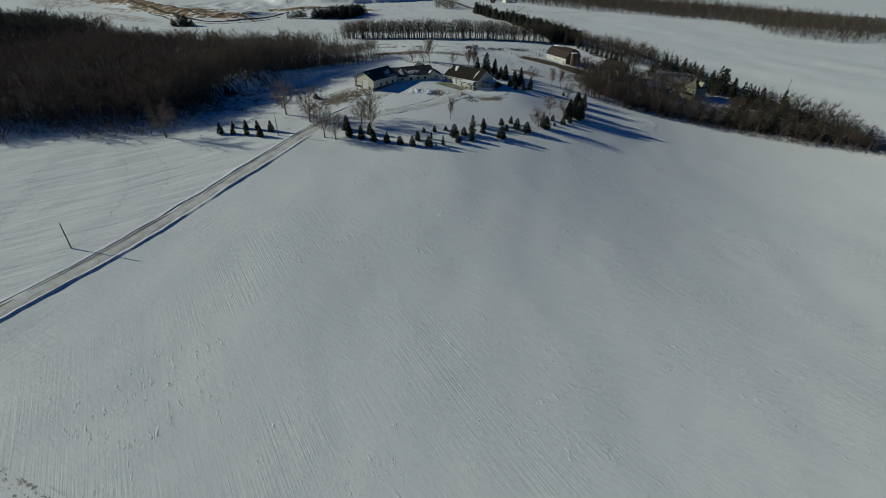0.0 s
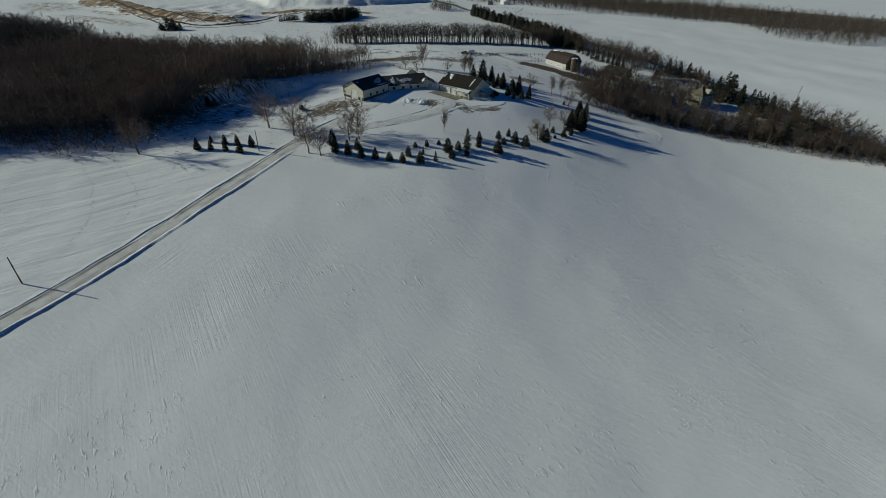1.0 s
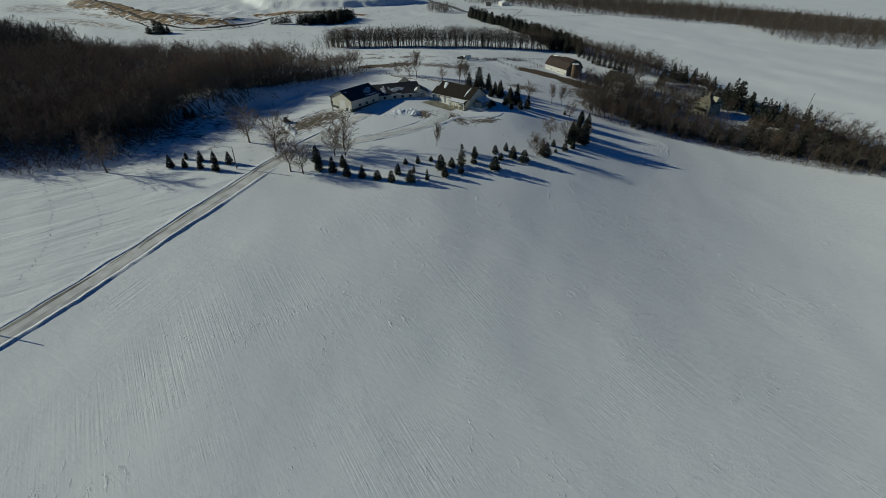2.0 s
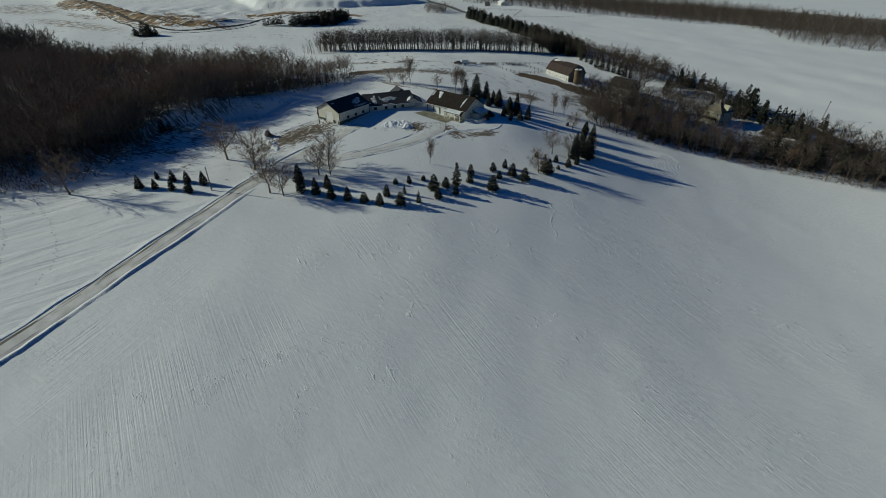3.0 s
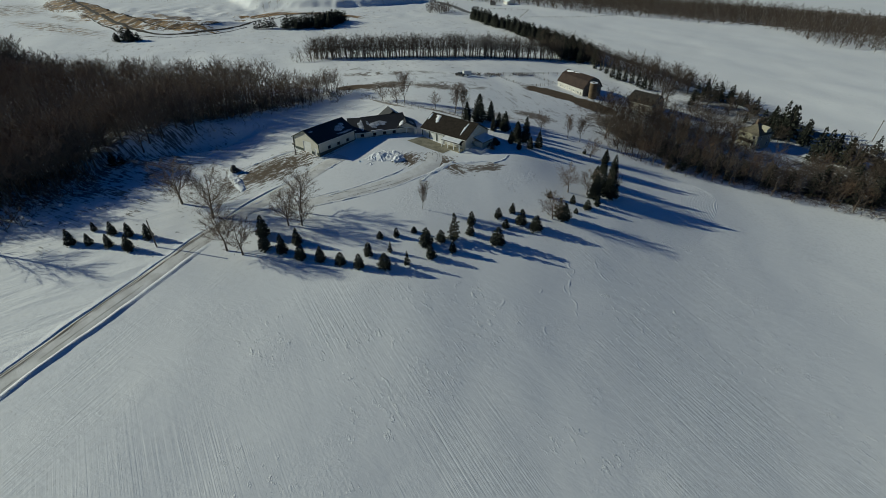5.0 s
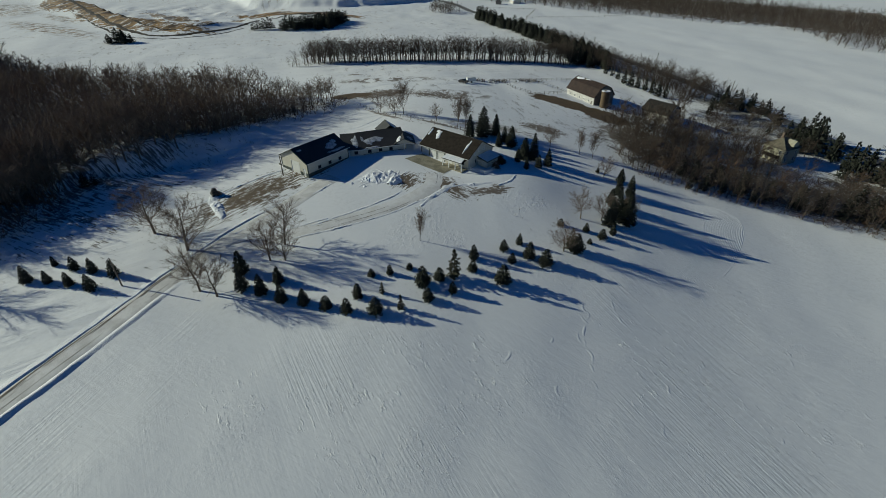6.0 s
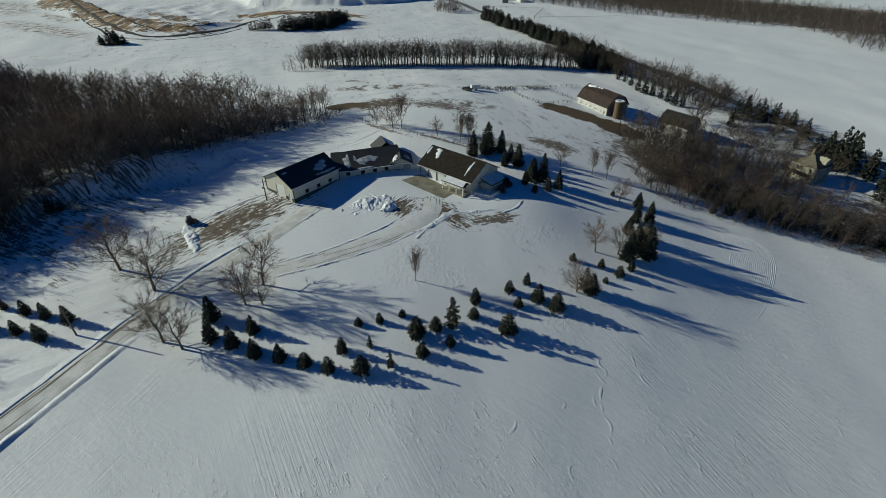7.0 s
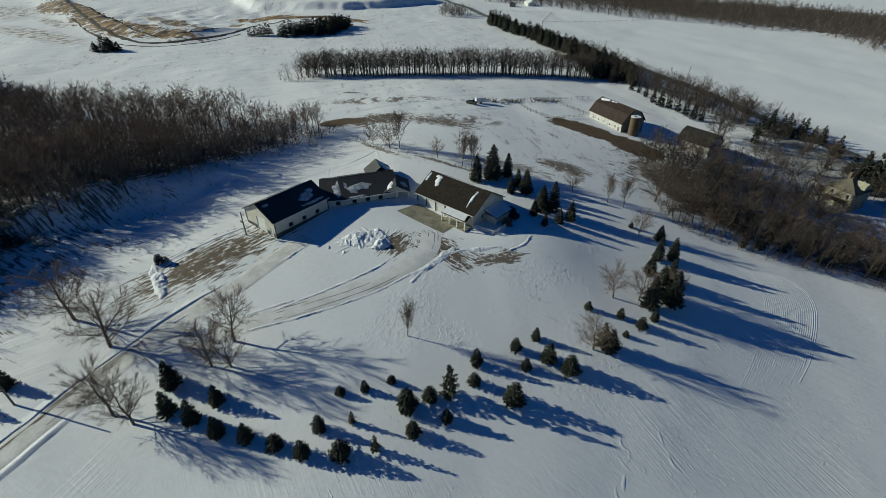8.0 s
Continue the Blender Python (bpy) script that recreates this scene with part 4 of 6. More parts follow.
wood("wood_edge", scatter(SHADE, 3.3, (12, 15.5), 63), WOODKINDS, [BARK, TWIG, RUSSET], "tall leafless trees above the bank", "wood", 64)
LOWER = [(-96, 204), (-103, 190), (-110, 178), (-124, 172), (-150, 166), (-190, 156), (-225, 150), (-190, 172), (-150, 192), (-122, 206), (-106, 214)]
wood("wood_edge", scatter(LOWER, 3.9, (9, 14), 61), WOODKINDS, [BARK, TWIG, RUSSET], "leafless trees on the lower slope of the wood", "wood", 62)
HILLSIDE = [(-90, 196), (-95, 177), (-106, 164), (-118, 160), (-137, 163), (-150, 156), (-190, 150), (-222, 146), (-232, 156), (-172, 178), (-148, 190), (-128, 201), (-108, 210)]
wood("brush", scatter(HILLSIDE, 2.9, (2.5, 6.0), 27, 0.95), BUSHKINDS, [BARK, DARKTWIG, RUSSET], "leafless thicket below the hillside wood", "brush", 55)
SCRUB = [(-112, 172), (-100, 192), (-82, 210), (-64, 222), (-52, 236), (-60, 242), (-74, 233), (-90, 218), (-104, 198), (-118, 176)]
wood("scrub", scatter(SCRUB, 2.3, (0.5, 1.7), 25, 0.8), BUSHKINDS, [BARK, DARKTWIG, RUSSET], "low scrub poking through the snow of the bank", "scrub", 53)
wood("brush", scatter(BRUSH, 3.4, (1.2, 3.4), 4, 0.7), BUSHKINDS, [BARK, TWIG, RUSSET], "leafless brush along the edge of the wood", "brush", 32)
STRIP = [(68, 241), (72, 231), (84, 225), (110, 219), (132, 211), (152, 200), (175, 187), (205, 173), (208, 184), (182, 204), (162, 222), (142, 232), (124, 242), (108, 258), (94, 270), (80, 278), (74, 262)]
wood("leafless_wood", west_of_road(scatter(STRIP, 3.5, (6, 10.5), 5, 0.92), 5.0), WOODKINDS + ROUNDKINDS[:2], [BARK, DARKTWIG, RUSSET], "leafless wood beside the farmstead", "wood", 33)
UNDER = [(66, 243), (71, 230), (84, 223.5), (110, 217.5), (132, 209.5), (152, 198.5), (175, 185.5), (205, 172), (206, 180), (178, 196), (154, 210), (134, 221), (112, 230), (88, 238), (76, 252)]
wood("underbrush", west_of_road(scatter(UNDER, 1.8, (1.0, 3.4), 18, 0.9), 3.0), BUSHKINDS, [BARK, DARKTWIG, RUSSET], "tangled brown underbrush along the field edge", "brush", 45)
YARDWOOD = [(74, 262), (84, 250), (104, 248), (124, 240), (145, 232), (165, 220), (182, 205), (205, 192), (202, 230), (190, 262), (172, 292), (158, 302), (150, 284), (144, 268), (130, 272), (116, 270), (108, 280), (96, 284), (84, 280)]
wood("scattered_trees", [q for q in west_of_road(scatter(YARDWOOD, 5.6, (6, 11), 15, 0.85)) if not (122 < q[0] < 160 and 236 < q[1] < 300)], ROUNDKINDS, [BARK, DARKTWIG, RUSSET], "scattered leafless trees round the farmyard", "trees", 41)
ROADSIDE = [(88, 392), (100, 372), (108, 350), (118, 328), (138, 322), (152, 304), (168, 290), (172, 296), (148, 334), (126, 366), (108, 402), (92, 444), (76, 450), (80, 420)]
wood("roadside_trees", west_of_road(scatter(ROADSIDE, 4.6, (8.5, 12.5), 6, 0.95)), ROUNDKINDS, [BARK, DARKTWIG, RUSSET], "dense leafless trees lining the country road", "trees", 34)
PINES = [(88, 236, 6), (91, 232.5, 7), (96, 231, 6.5), (100, 234, 6), (106, 229, 7), (113, 226, 6.5), (121, 223, 7.5), (127, 221, 7), (133, 218, 8), (139, 217, 8.5), (144, 213, 8), (149, 211, 9), (153, 215, 9), (157, 207, 8.5), (162, 205, 9), (160, 212, 10), (166, 202, 8), (171, 199, 7.5), (141, 224, 8), (150, 222, 9)]
wood("pine_stand", PINES, FIRKINDS, [BARK, NEEDLE], "dark ragged pines standing in the leafless wood", "pines", 71)
MIXED = [(84, 388), (100, 374), (108, 396), (92, 436), (78, 440)]
wood("conifer_stand", scatter(MIXED, 4.2, (7, 11), 16, 0.8), FIRKINDS, [BARK, NEEDLE], "dark conifers where the belt meets the road", "conifers", 42)
HEDGE = [(92, 392), (78, 448), (58, 498), (32, 562), (40, 568), (66, 506), (88, 452), (104, 400)]
wood("conifer_hedge", west_of_road(scatter(HEDGE, 3.6, (7, 10.5), 8), 5.0), FIRKINDS, [BARK, NEEDLE], "long dark conifer windbreak beside the road", "windbreak", 36)
BELT = [(-70, 366), (-22, 373), (24, 382), (84, 386), (84, 396), (24, 392), (-24, 383), (-72, 377)]
wood("tree_belt", [(-79, 363, 6), (-74, 361, 9), (-71, 366, 9.5), (-68, 362, 8), (-66, 368, 11)] + scatter(BELT, 2.7, (11, 14.5), 9), SLIMKINDS, [BARK, DARKTWIG, RUSSET], "straight belt of tall leafless trees", "tree belt", 37)
wood("brush", scatter(BELT, 4.2, (1.2, 3.2), 28) + [(-76, 360, 4), (-72, 359, 4.5), (-69, 361, 4), (-66, 360, 3), (-62, 363, 3)], BUSHKINDS, [BARK, DARKTWIG, RUSSET], "brush at the foot of the tree belt", "brush", 56)
ROADCLUMP = [(-8, 596), (2, 588), (14, 590), (20, 600), (10, 625), (-4, 630)]
wood("far_trees", scatter(ROADCLUMP, 5.0, (8, 12), 73), FARKINDS, [BARK, FARTWIG, RUSSET], "small leafless clump beside the far road", "trees", 74)
FAR_WOOD = [(30, 715), (94, 674), (158, 610), (200, 588), (249, 558), (293, 548), (302, 512), (290, 458), (330, 420), (480, 430), (430, 520), (380, 610), (330, 690), (250, 780), (100, 800)]
wood("far_wood", scatter(FAR_WOOD, 7.2, (9, 13.5), 10), FARKINDS, [BARK, FARTWIG, RUSSET], "distant leafless wood beyond the fields", "wood", 38)
CLUMP = [(-120, 486), (-84, 500), (-78, 545), (-90, 540), (-110, 505), (-126, 496)]
wood("conifer_clump", scatter(CLUMP, 4.4, (7, 10.5), 11) + [(-143 + 4 * k, 490 + k, 6 + k) for k in range(4)], PINEKINDS, [BARK, NEEDLE], "clump of dark conifers in the far field", "conifers", 39)
bush = thing("cedar_bush", Matrix.Translation((-221, 440, lz(-221, 440))), "big dark cedar bush alone in the field", "bush")
for k, (x, y, h) in enumerate(((-6, 0, 6), (0, 1, 10), (5, -1, 9), (9, 1, 6), (-3, -3, 5), (3, 3, 8))):
    t_, c_ = fir_tree(90 + k, h, h * 0.95, 1.0, 0.4)
    stem = new("stem", mesh_of("stem", t_[0] + (x, y, 0), t_[1], [BARK]))
    leaf = new("crown", mesh_of("crown", c_[0] + (x, y, 0), c_[1], [NEEDLE]))
    stem.parent = leaf.parent = bush

rng_ = np.random.default_rng(83)
WEEDLINE = spline([(-24, 270), (-16, 262), (-4, 256), (6, 250), (14, 246.5), (26, 245)], 0.8)
wood("weeds", [(x + rng_.normal(0, 0.6), y + rng_.normal(0, 0.5), rng_.uniform(0.5, 1.5)) for x, y in WEEDLINE], BUSHKINDS, [BARK, DARKTWIG, RUSSET], "dark dead weeds along the fence behind the house", "weeds", 84)
wood("weeds", [(x + rng_.normal(0, 1.6), y + rng_.normal(0, 1.2), rng_.uniform(0.3, 0.8)) for x, y in ((28, 200), (31, 197), (25, 203), (22, 206), (36, 204), (30, 192), (44, 212), (38, 222), (47, 226), (33, 208), (19, 200), (27, 195))], BUSHKINDS, [BARK, DARKTWIG, RUSSET], "tufts of dead weeds poking through the lawn snow", "weeds", 86)
BANKBUSH = [(-91, 206.5, 4.2), (-89.4, 208, 3.4), (-92.6, 208.4, 3.6)]
wood("bank_bush", BANKBUSH, FIRKINDS, [BARK, NEEDLE], "dark cedar clump at the foot of the snowy bank", "bush", 85)

# ---- building helpers ----
def panel_matrix(p0, p1, z0):
    """From along, inward, up to the building's own axes; the wall runs counter-clockwise."""
    a = Vector((p1[0] - p0[0], p1[1] - p0[1], 0)).normalized()
    b = Vector((-a.y, a.x, 0))
    return Matrix(((a.x, b.x, 0, p0[0]), (a.y, b.y, 0, p0[1]), (0, 0, 1, z0), (0, 0, 0, 1)))


def wall_panel(ob, p0, p1, z0, z1, mat, holes=(), thick=0.22, top=None, name="wall", label=""):
    """A wall with thickness; holes are u0, u1, v0, v1 and go right through. top: outline of a gable above z1."""
    m = panel_matrix(p0, p1, 0)
    w = (Vector(p1) - Vector(p0)).length
    us = sorted({0.0, w, *[h[0] for h in holes], *[h[1] for h in holes]})
    vs = sorted({z0, z1, *[h[2] for h in holes], *[h[3] for h in holes]})
    bm = bmesh.new()
    for a, b in zip(us, us[1:]):
        for c, d in zip(vs, vs[1:]):
            if not any(h[0] <= a and b <= h[1] and h[2] <= c and d <= h[3] for h in holes):
                box(a, b, 0, thick, c, d, 0, bm)
    if top:
        prism([(0, z1), (w, z1), *top], 0, thick, bm)
    bmesh.ops.remove_doubles(bm, verts=bm.verts, dist=0.001)
    bmesh.ops.transform(bm, matrix=m, verts=bm.verts)
    part(name, bm, mat, ob, label)
    return m


def window(ob, m, u0, u1, v0, v1, mat=None, cross=True):
    """Frame with sash bars and a pane behind it."""
    f = 0.09
    bm = box(u0, u1, -0.04, 0.12, v1 - f, v1)
    box(u0, u1, -0.07, 0.12, v0, v0 + f, 0, bm)
    box(u0, u0 + f, -0.04, 0.12, v0 + f, v1 - f, 0, bm)
    box(u1 - f, u1, -0.04, 0.12, v0 + f, v1 - f, 0, bm)
    if cross:
        box(u0 + f, u1 - f, 0.02, 0.08, (v0 + v1) / 2 - 0.025, (v0 + v1) / 2 + 0.025, 0, bm)
    bmesh.ops.transform(bm, matrix=m, verts=bm.verts)
    win = part("window", bm, mat or WHITE, ob)
    bm = box(u0 + f / 2, u1 - f / 2, 0.10, 0.13, v0 + f / 2, v1 - f / 2)
    bmesh.ops.transform(bm, matrix=m, verts=bm.verts)
    part("pane", bm, GLASS, win)


def panel_door(ob, m, u0, u1, v0, v1, mat, rows=4, name="door", label=""):
    """A door leaf in its frame, made of stacked panels."""
    f = 0.10
    bm = box(u0 - f, u0, -0.05, 0.15, v0, v1 + f)
    box(u1, u1 + f, -0.05, 0.15, v0, v1 + f, 0, bm)
    box(u0, u1, -0.05, 0.15, v1, v1 + f, 0, bm)
    bmesh.ops.transform(bm, matrix=m, verts=bm.verts)
    door = part(name, bm, WHITE, ob, label)
    h = (v1 - v0) / rows
    for i in range(rows):
        bm = box(u0, u1, 0.06, 0.12, v0 + i * h + 0.015, v0 + (i + 1) * h - 0.015, 0.012)
        bmesh.ops.transform(bm, matrix=m, verts=bm.verts)
        part("panel", bm, mat, door)
    return door


def gable_roof(ob, x0, x1, y0, y1, eave, ridge, over, mat, along="x", thick=0.16, gutter=True):
    """Two roof plates over the rectangle, a ridge cap and gutters. eave: height at the wall."""
    if along == "x":
        mid, half = (y0 + y1) / 2, (y1 - y0) / 2
        p = lambda u, v, z: (u, v, z)
        a, b = x0 - over, x1 + over
    else:
        mid, half = (x0 + x1) / 2, (x1 - x0) / 2
        p = lambda u, v, z: (v, u, z)
        a, b = y0 - over, y1 + over
    k = (ridge - eave) / half
    low = eave - k * over + thick
    for s in (-1, 1):
        e = mid + s * (half + over)
        part("roof", slab([p(a, mid, ridge + thick), p(a, e, low), p(b, e, low), p(b, mid, ridge + thick)], thick), mat, ob)
        if gutter:
            bm = slab([p(a, e, low - 0.02), p(a, e + s * 0.13, low - 0.02), p(b, e + s * 0.13, low - 0.02), p(b, e, low - 0.02)], 0.13)
            part("gutter", bm, WHITE, ob)
    part("ridge_cap", slab([p(a, mid - 0.16, ridge + thick + 0.03 - 0.16 * k), p(b, mid - 0.16, ridge + thick + 0.03 - 0.16 * k), p(b, mid, ridge + thick + 0.05), p(a, mid, ridge + thick + 0.05)], 0.03), mat, ob)


def roof_snow(parent, centre, ru, rv, slope, along, seed, label="patch of old snow lying on the roof", thick=0.045):
    """A ragged patch of snow on a roof plate: centre in the building's axes; slope: rise per metre towards the ridge."""
    rng = np.random.default_rng(seed)
    n = 26
    ph = rng.uniform(0, 6.28, 5)
    am = rng.uniform(0.03, 0.11, 5)
    ring = []
    for i in range(n):
        w = 2 * math.pi * i / n
        r = 1 + sum(am[k] * math.sin((k + 2) * w + ph[k]) for k in range(5))
        ring.append((math.cos(w) * ru * r, math.sin(w) * rv * r))
    bm = bmesh.new()

    def at(u, v, lift):
        if along == "x":
            return bm.verts.new((centre[0] + u, centre[1] + v, centre[2] + v * slope + lift))
        return bm.verts.new((centre[0] + v, centre[1] + u, centre[2] + v * slope + lift))

    out = [at(u, v, 0.0) for u, v in ring]
    mid = [at(u * 0.8, v * 0.8, thick) for u, v in ring]
    top = at(0, 0, thick * 1.3)
    for i in range(n):
        j = (i + 1) % n
        bm.faces.new((out[i], out[j], mid[j], mid[i]))
        bm.faces.new((mid[i], mid[j], top))
    bmesh.ops.recalc_face_normals(bm, faces=bm.faces)
    ob = new("snow_patch", from_bm("snow_patch", bm, DRIFT if thick > 0.1 else THINSNOW_PRINTS, True))
    ob.matrix_world = parent.matrix_world
    return tagged(ob, label, "snow patch", "snow on the roofs")


def posts(ob, spots, z0, z1, half, mat, name="post"):
    for x, y in spots:
        part(name, box(x - half, x + half, y - half, y + half, z0, z1, 0.02), mat, ob)


def snow_sheet(name, corners, lift, material, label, category, n=14, rough=0.0, kind=""):
    """A sheet over the ground between four corners."""
    c = [Vector((*p, 0)) for p in corners]
    rng = np.random.default_rng(4)
    v, f = [], []
    for i in range(n + 1):
        for j in range(n + 1):
            p = c[0].lerp(c[1], i / n).lerp(c[3].lerp(c[2], i / n), j / n)
            v.append((p.x, p.y, float(ground_z(p.x, p.y)) + lift + rng.uniform(0, rough)))
    for i in range(n):
        for j in range(n):
            a = i * (n + 1) + j
            f.append((a, a + n + 1, a + n + 2, a + 1))
    me = mesh_of(name, v, f, [material], smooth=True)
    ob = new(name, me)
    return tagged(ob, label, category, "", kind)


# ---- the steel shed ----
shed = thing("shed", pose(-38.2, 216, 6.45, 0, 0, -35.7), "cream steel shed with dark roof and green wainscot", "shed")
SW, SD, SE, SR = 11.3, 15.3, 4.1, 6.9
hole = (4.3, 7.8, 0.0, 3.5)
side = (9.3, 10.2, 0.0, 2.1)
fm = wall_panel(shed, (0, 0), (SW, 0), -2, SE, CREAM, [(4.3, 7.8, 0.0, 3.5), side], top=[(SW / 2, SR)], label="cream steel gable wall")
panel_door(shed, fm, *hole, WHITE, 5, "overhead_door", "white overhead door")
panel_door(shed, fm, *side, WHITE, 2, "side_door")
wins = [(3.4 + 3.9 * k, 4.5 + 3.9 * k, 1.2, 2.2) for k in range(3)]
sm = wall_panel(shed, (SW, 0.22), (SW, SD - 0.22), -2, SE, CREAM, wins)
for w_ in wins:
    window(shed, sm, *w_, GREENTRIM, False)
wall_panel(shed, (SW, SD), (0, SD), -2, SE, CREAM, top=[(SW / 2, SR)])
wall_panel(shed, (0, SD - 0.22), (0, 0.22), -2, SE, CREAM)
gable_roof(shed, 0, SW, 0, SD, SE, SR, 0.45, STEELROOF, "y")
for p0, p1, stops in (((0, 0), (SW, 0), [(0, 4.2), (7.9, 9.2), (10.3, SW)]), ((SW, 0), (SW, SD), [(0, SD)])):
    m_ = panel_matrix(p0, p1, 0)
    for a_, b_ in stops:
        bm = box(a_, b_, -0.05, 0, -1.5, 0.95)
        bmesh.ops.transform(bm, matrix=m_, verts=bm.verts)
        part("wainscot", bm, GREENTRIM, shed, "dark green steel wainscot")
for x_, y_ in ((0, 0), (SW, 0), (SW, SD)):
    part("corner_trim", box(x_ - 0.1, x_ + 0.1, y_ - 0.1, y_ + 0.1, 0.96, SE - 0.1), GREENTRIM, shed)
for s_ in (-1, 1):
    part("rake_trim", slab([(SW / 2, -0.47, SR + 0.16), (SW / 2 + s_ * (SW / 2 + 0.45), -0.47, SE - 0.06), (SW / 2 + s_ * (SW / 2 + 0.45), -0.5, SE - 0.06), (SW / 2, -0.5, SR + 0.16)], 0.24), GREENTRIM, shed)
kS = (SR - SE) / (SW / 2)
for cx_, cy_, ru_, rv_, sd_ in ((9.0, 11.0, 1.9, 1.1, 1), (8.0, 12.8, 0.9, 0.7, 2), (7.0, 1.2, 0.8, 0.35, 3), (10.9, 11.5, 3.3, 0.35, 4)):
    roof_snow(shed, (cx_, cy_, SR + 0.17 - kS * (cx_ - SW / 2)), ru_, rv_, -kS, "y", sd_)
roof_snow(shed, (0.5, 9, SE + 0.2), 7, 0.5, kS, "y", 7)
roof_snow(shed, (SW / 2 - 0.5, 8.6, SR + 0.17 - kS * 0.5), 6.4, 0.34, kS, "y", 8, "line of snow lying behind the roof ridge", 0.12)

# ---- the bent wing between shed and porch ----
wing = thing("wing", pose(-16.0, 223.8, 6.7, 0, 0, 22), "long low cream wing with a charcoal roof", "outbuilding")
WW, WD, WE, WR = 13.7, 13.4, 2.5, 5.2
wholes = [(1.6, 2.7, 0.9, 1.9), (5.0, 6.1, 0.9, 1.9), (8.3, 9.4, 0.9, 1.9)]
wm = wall_panel(wing, (-0.4, 0), (WW, 0), -2, WE, CREAM, [(a + 0.4, b + 0.4, c, d) for a, b, c, d in wholes])
for a_, b_, c_, d_ in wholes:
    window(wing, wm, a_ + 0.4, b_ + 0.4, c_, d_, GREENTRIM, False)
wall_panel(wing, (WW, 0.22), (WW, WD - 0.22), -2, WE, CREAM, top=[((WD - 0.44) / 2, WR)])
wall_panel(wing, (WW, WD), (0, WD), -2, WE, CREAM)
wall_panel(wing, (0, WD - 0.22), (0, 0.22), -2, WE, CREAM, top=[((WD - 0.44) / 2, WR)])
gable_roof(wing, -0.3, WW, 0, WD, WE, WR, 0.45, STEELROOF, "x")
kW = (WR - WE) / (WD / 2)
for cx_, cy_, ru_, rv_, sd_ in ((4.4, 2.9, 2.6, 1.2, 11), (2.6, 2.4, 1.4, 1.3, 12), (3.0, -0.1, 2.4, 0.3, 13)):
    roof_snow(wing, (cx_, cy_, WE + 0.17 + kW * cy_), ru_, rv_, kW, "x", sd_)
part("wainscot", box(0, WW, -0.05, 0, -1.5, 0.7), GREENTRIM, wing, "dark green steel wainscot")

link = thing("link_wing", pose(-22.0, 222.6, 6.65, 0, 0, 11), "short cream link building with snow on its roof", "outbuilding")
LW, LD, LE, LR = 6.4, 13.0, 2.45, 5.1
lm = wall_panel(link, (0, 0), (LW, 0), -2, LE, CREAM, [(1.2, 2.2, 0.0, 2.05), (3.6, 4.7, 0.9, 1.9)])
panel_door(link, lm, 1.2, 2.2, 0, 2.05, WHITE, 2)
window(link, lm, 3.6, 4.7, 0.9, 1.9, GREENTRIM, False)
wall_panel(link, (LW, LD), (0, LD), -2, LE, CREAM)
wall_panel(link, (0, LD - 0.22), (0, 0.22), -2, LE, CREAM, top=[((LD - 0.44) / 2, LR)])
gable_roof(link, 0, LW, 0, LD, LE, LR, 0.4, STEELROOF, "x")
kL = (LR - LE) / (LD / 2)
for cx_, cy_, ru_, rv_, sd_ in ((4.2, 3.0, 1.2, 2.2, 15), (5.6, 3.8, 1.0, 1.6, 16)):
    roof_snow(link, (cx_, cy_, LE + 0.17 + kL * cy_), ru_, rv_, kL, "x", sd_)

rear = thing("rear_wing", pose(-12.0, 235.6, 6.1, 0, 0, 22), "rear gabled wing with snow on its lee side", "outbuilding")
wall_panel(rear, (0, 5.5), (0, 0), -2, 3.6, CREAM)
wall_panel(rear, (6.4, 0), (6.4, 5.5), -2, 3.6, CREAM)
wall_panel(rear, (6.18, 5.5), (0.22, 5.5), -2, 3.6, CREAM, top=[(2.98, 5.9)])
gable_roof(rear, 0, 6.4, 0, 5.5, 3.6, 5.9, 0.35, STEELROOF, "y", gutter=False)
roof_snow(rear, (4.9, 3.0, 5.9 + 0.17 - 0.72 * 1.7), 2.9, 1.5, -0.72, "y", 18, thick=0.12)

porch = thing("entry_porch", pose(-6.8, 227.6, 6.75, 0, 0, 10), "gabled entry porch on white posts", "porch")
wall_panel(porch, (0.1, 1.6), (6.1, 1.6), 2.45, 2.55, WHITE)
prism_bm = prism([(0, 2.5), (6.2, 2.5), (3.1, 4.1)], 0.05, 0.2)
part("gable", prism_bm, CREAM, porch)
part("lintel", box(0, 6.2, 0.0, 0.25, 2.25, 2.5), WHITE, porch)
posts(porch, [(0.15, 0.13), (3.1, 0.13), (6.05, 0.13), (6.05, 3.4)], -1.5, 2.25, 0.12, WHITE)
part("deck", box(0, 6.2, 0, 4.2, -1.2, 0.12), CONCRETE, porch)
gable_roof(porch, 0, 6.2, 0, 6.5, 2.5, 4.1, 0.4, STEELROOF, "y")
roof_snow(porch, (1.5, 2.2, 4.27 - 0.516 * 1.6), 2.4, 0.75, 0.516, "y", 21, thick=0.14)
roof_snow(porch, (5.1, 2.5, 4.27 - 0.516 * 2.0), 1.2, 0.9, -0.516, "y", 22)
roof_snow(porch, (0.1, 3.6, 2.65), 1.6, 0.5, 0.516, "y", 23)

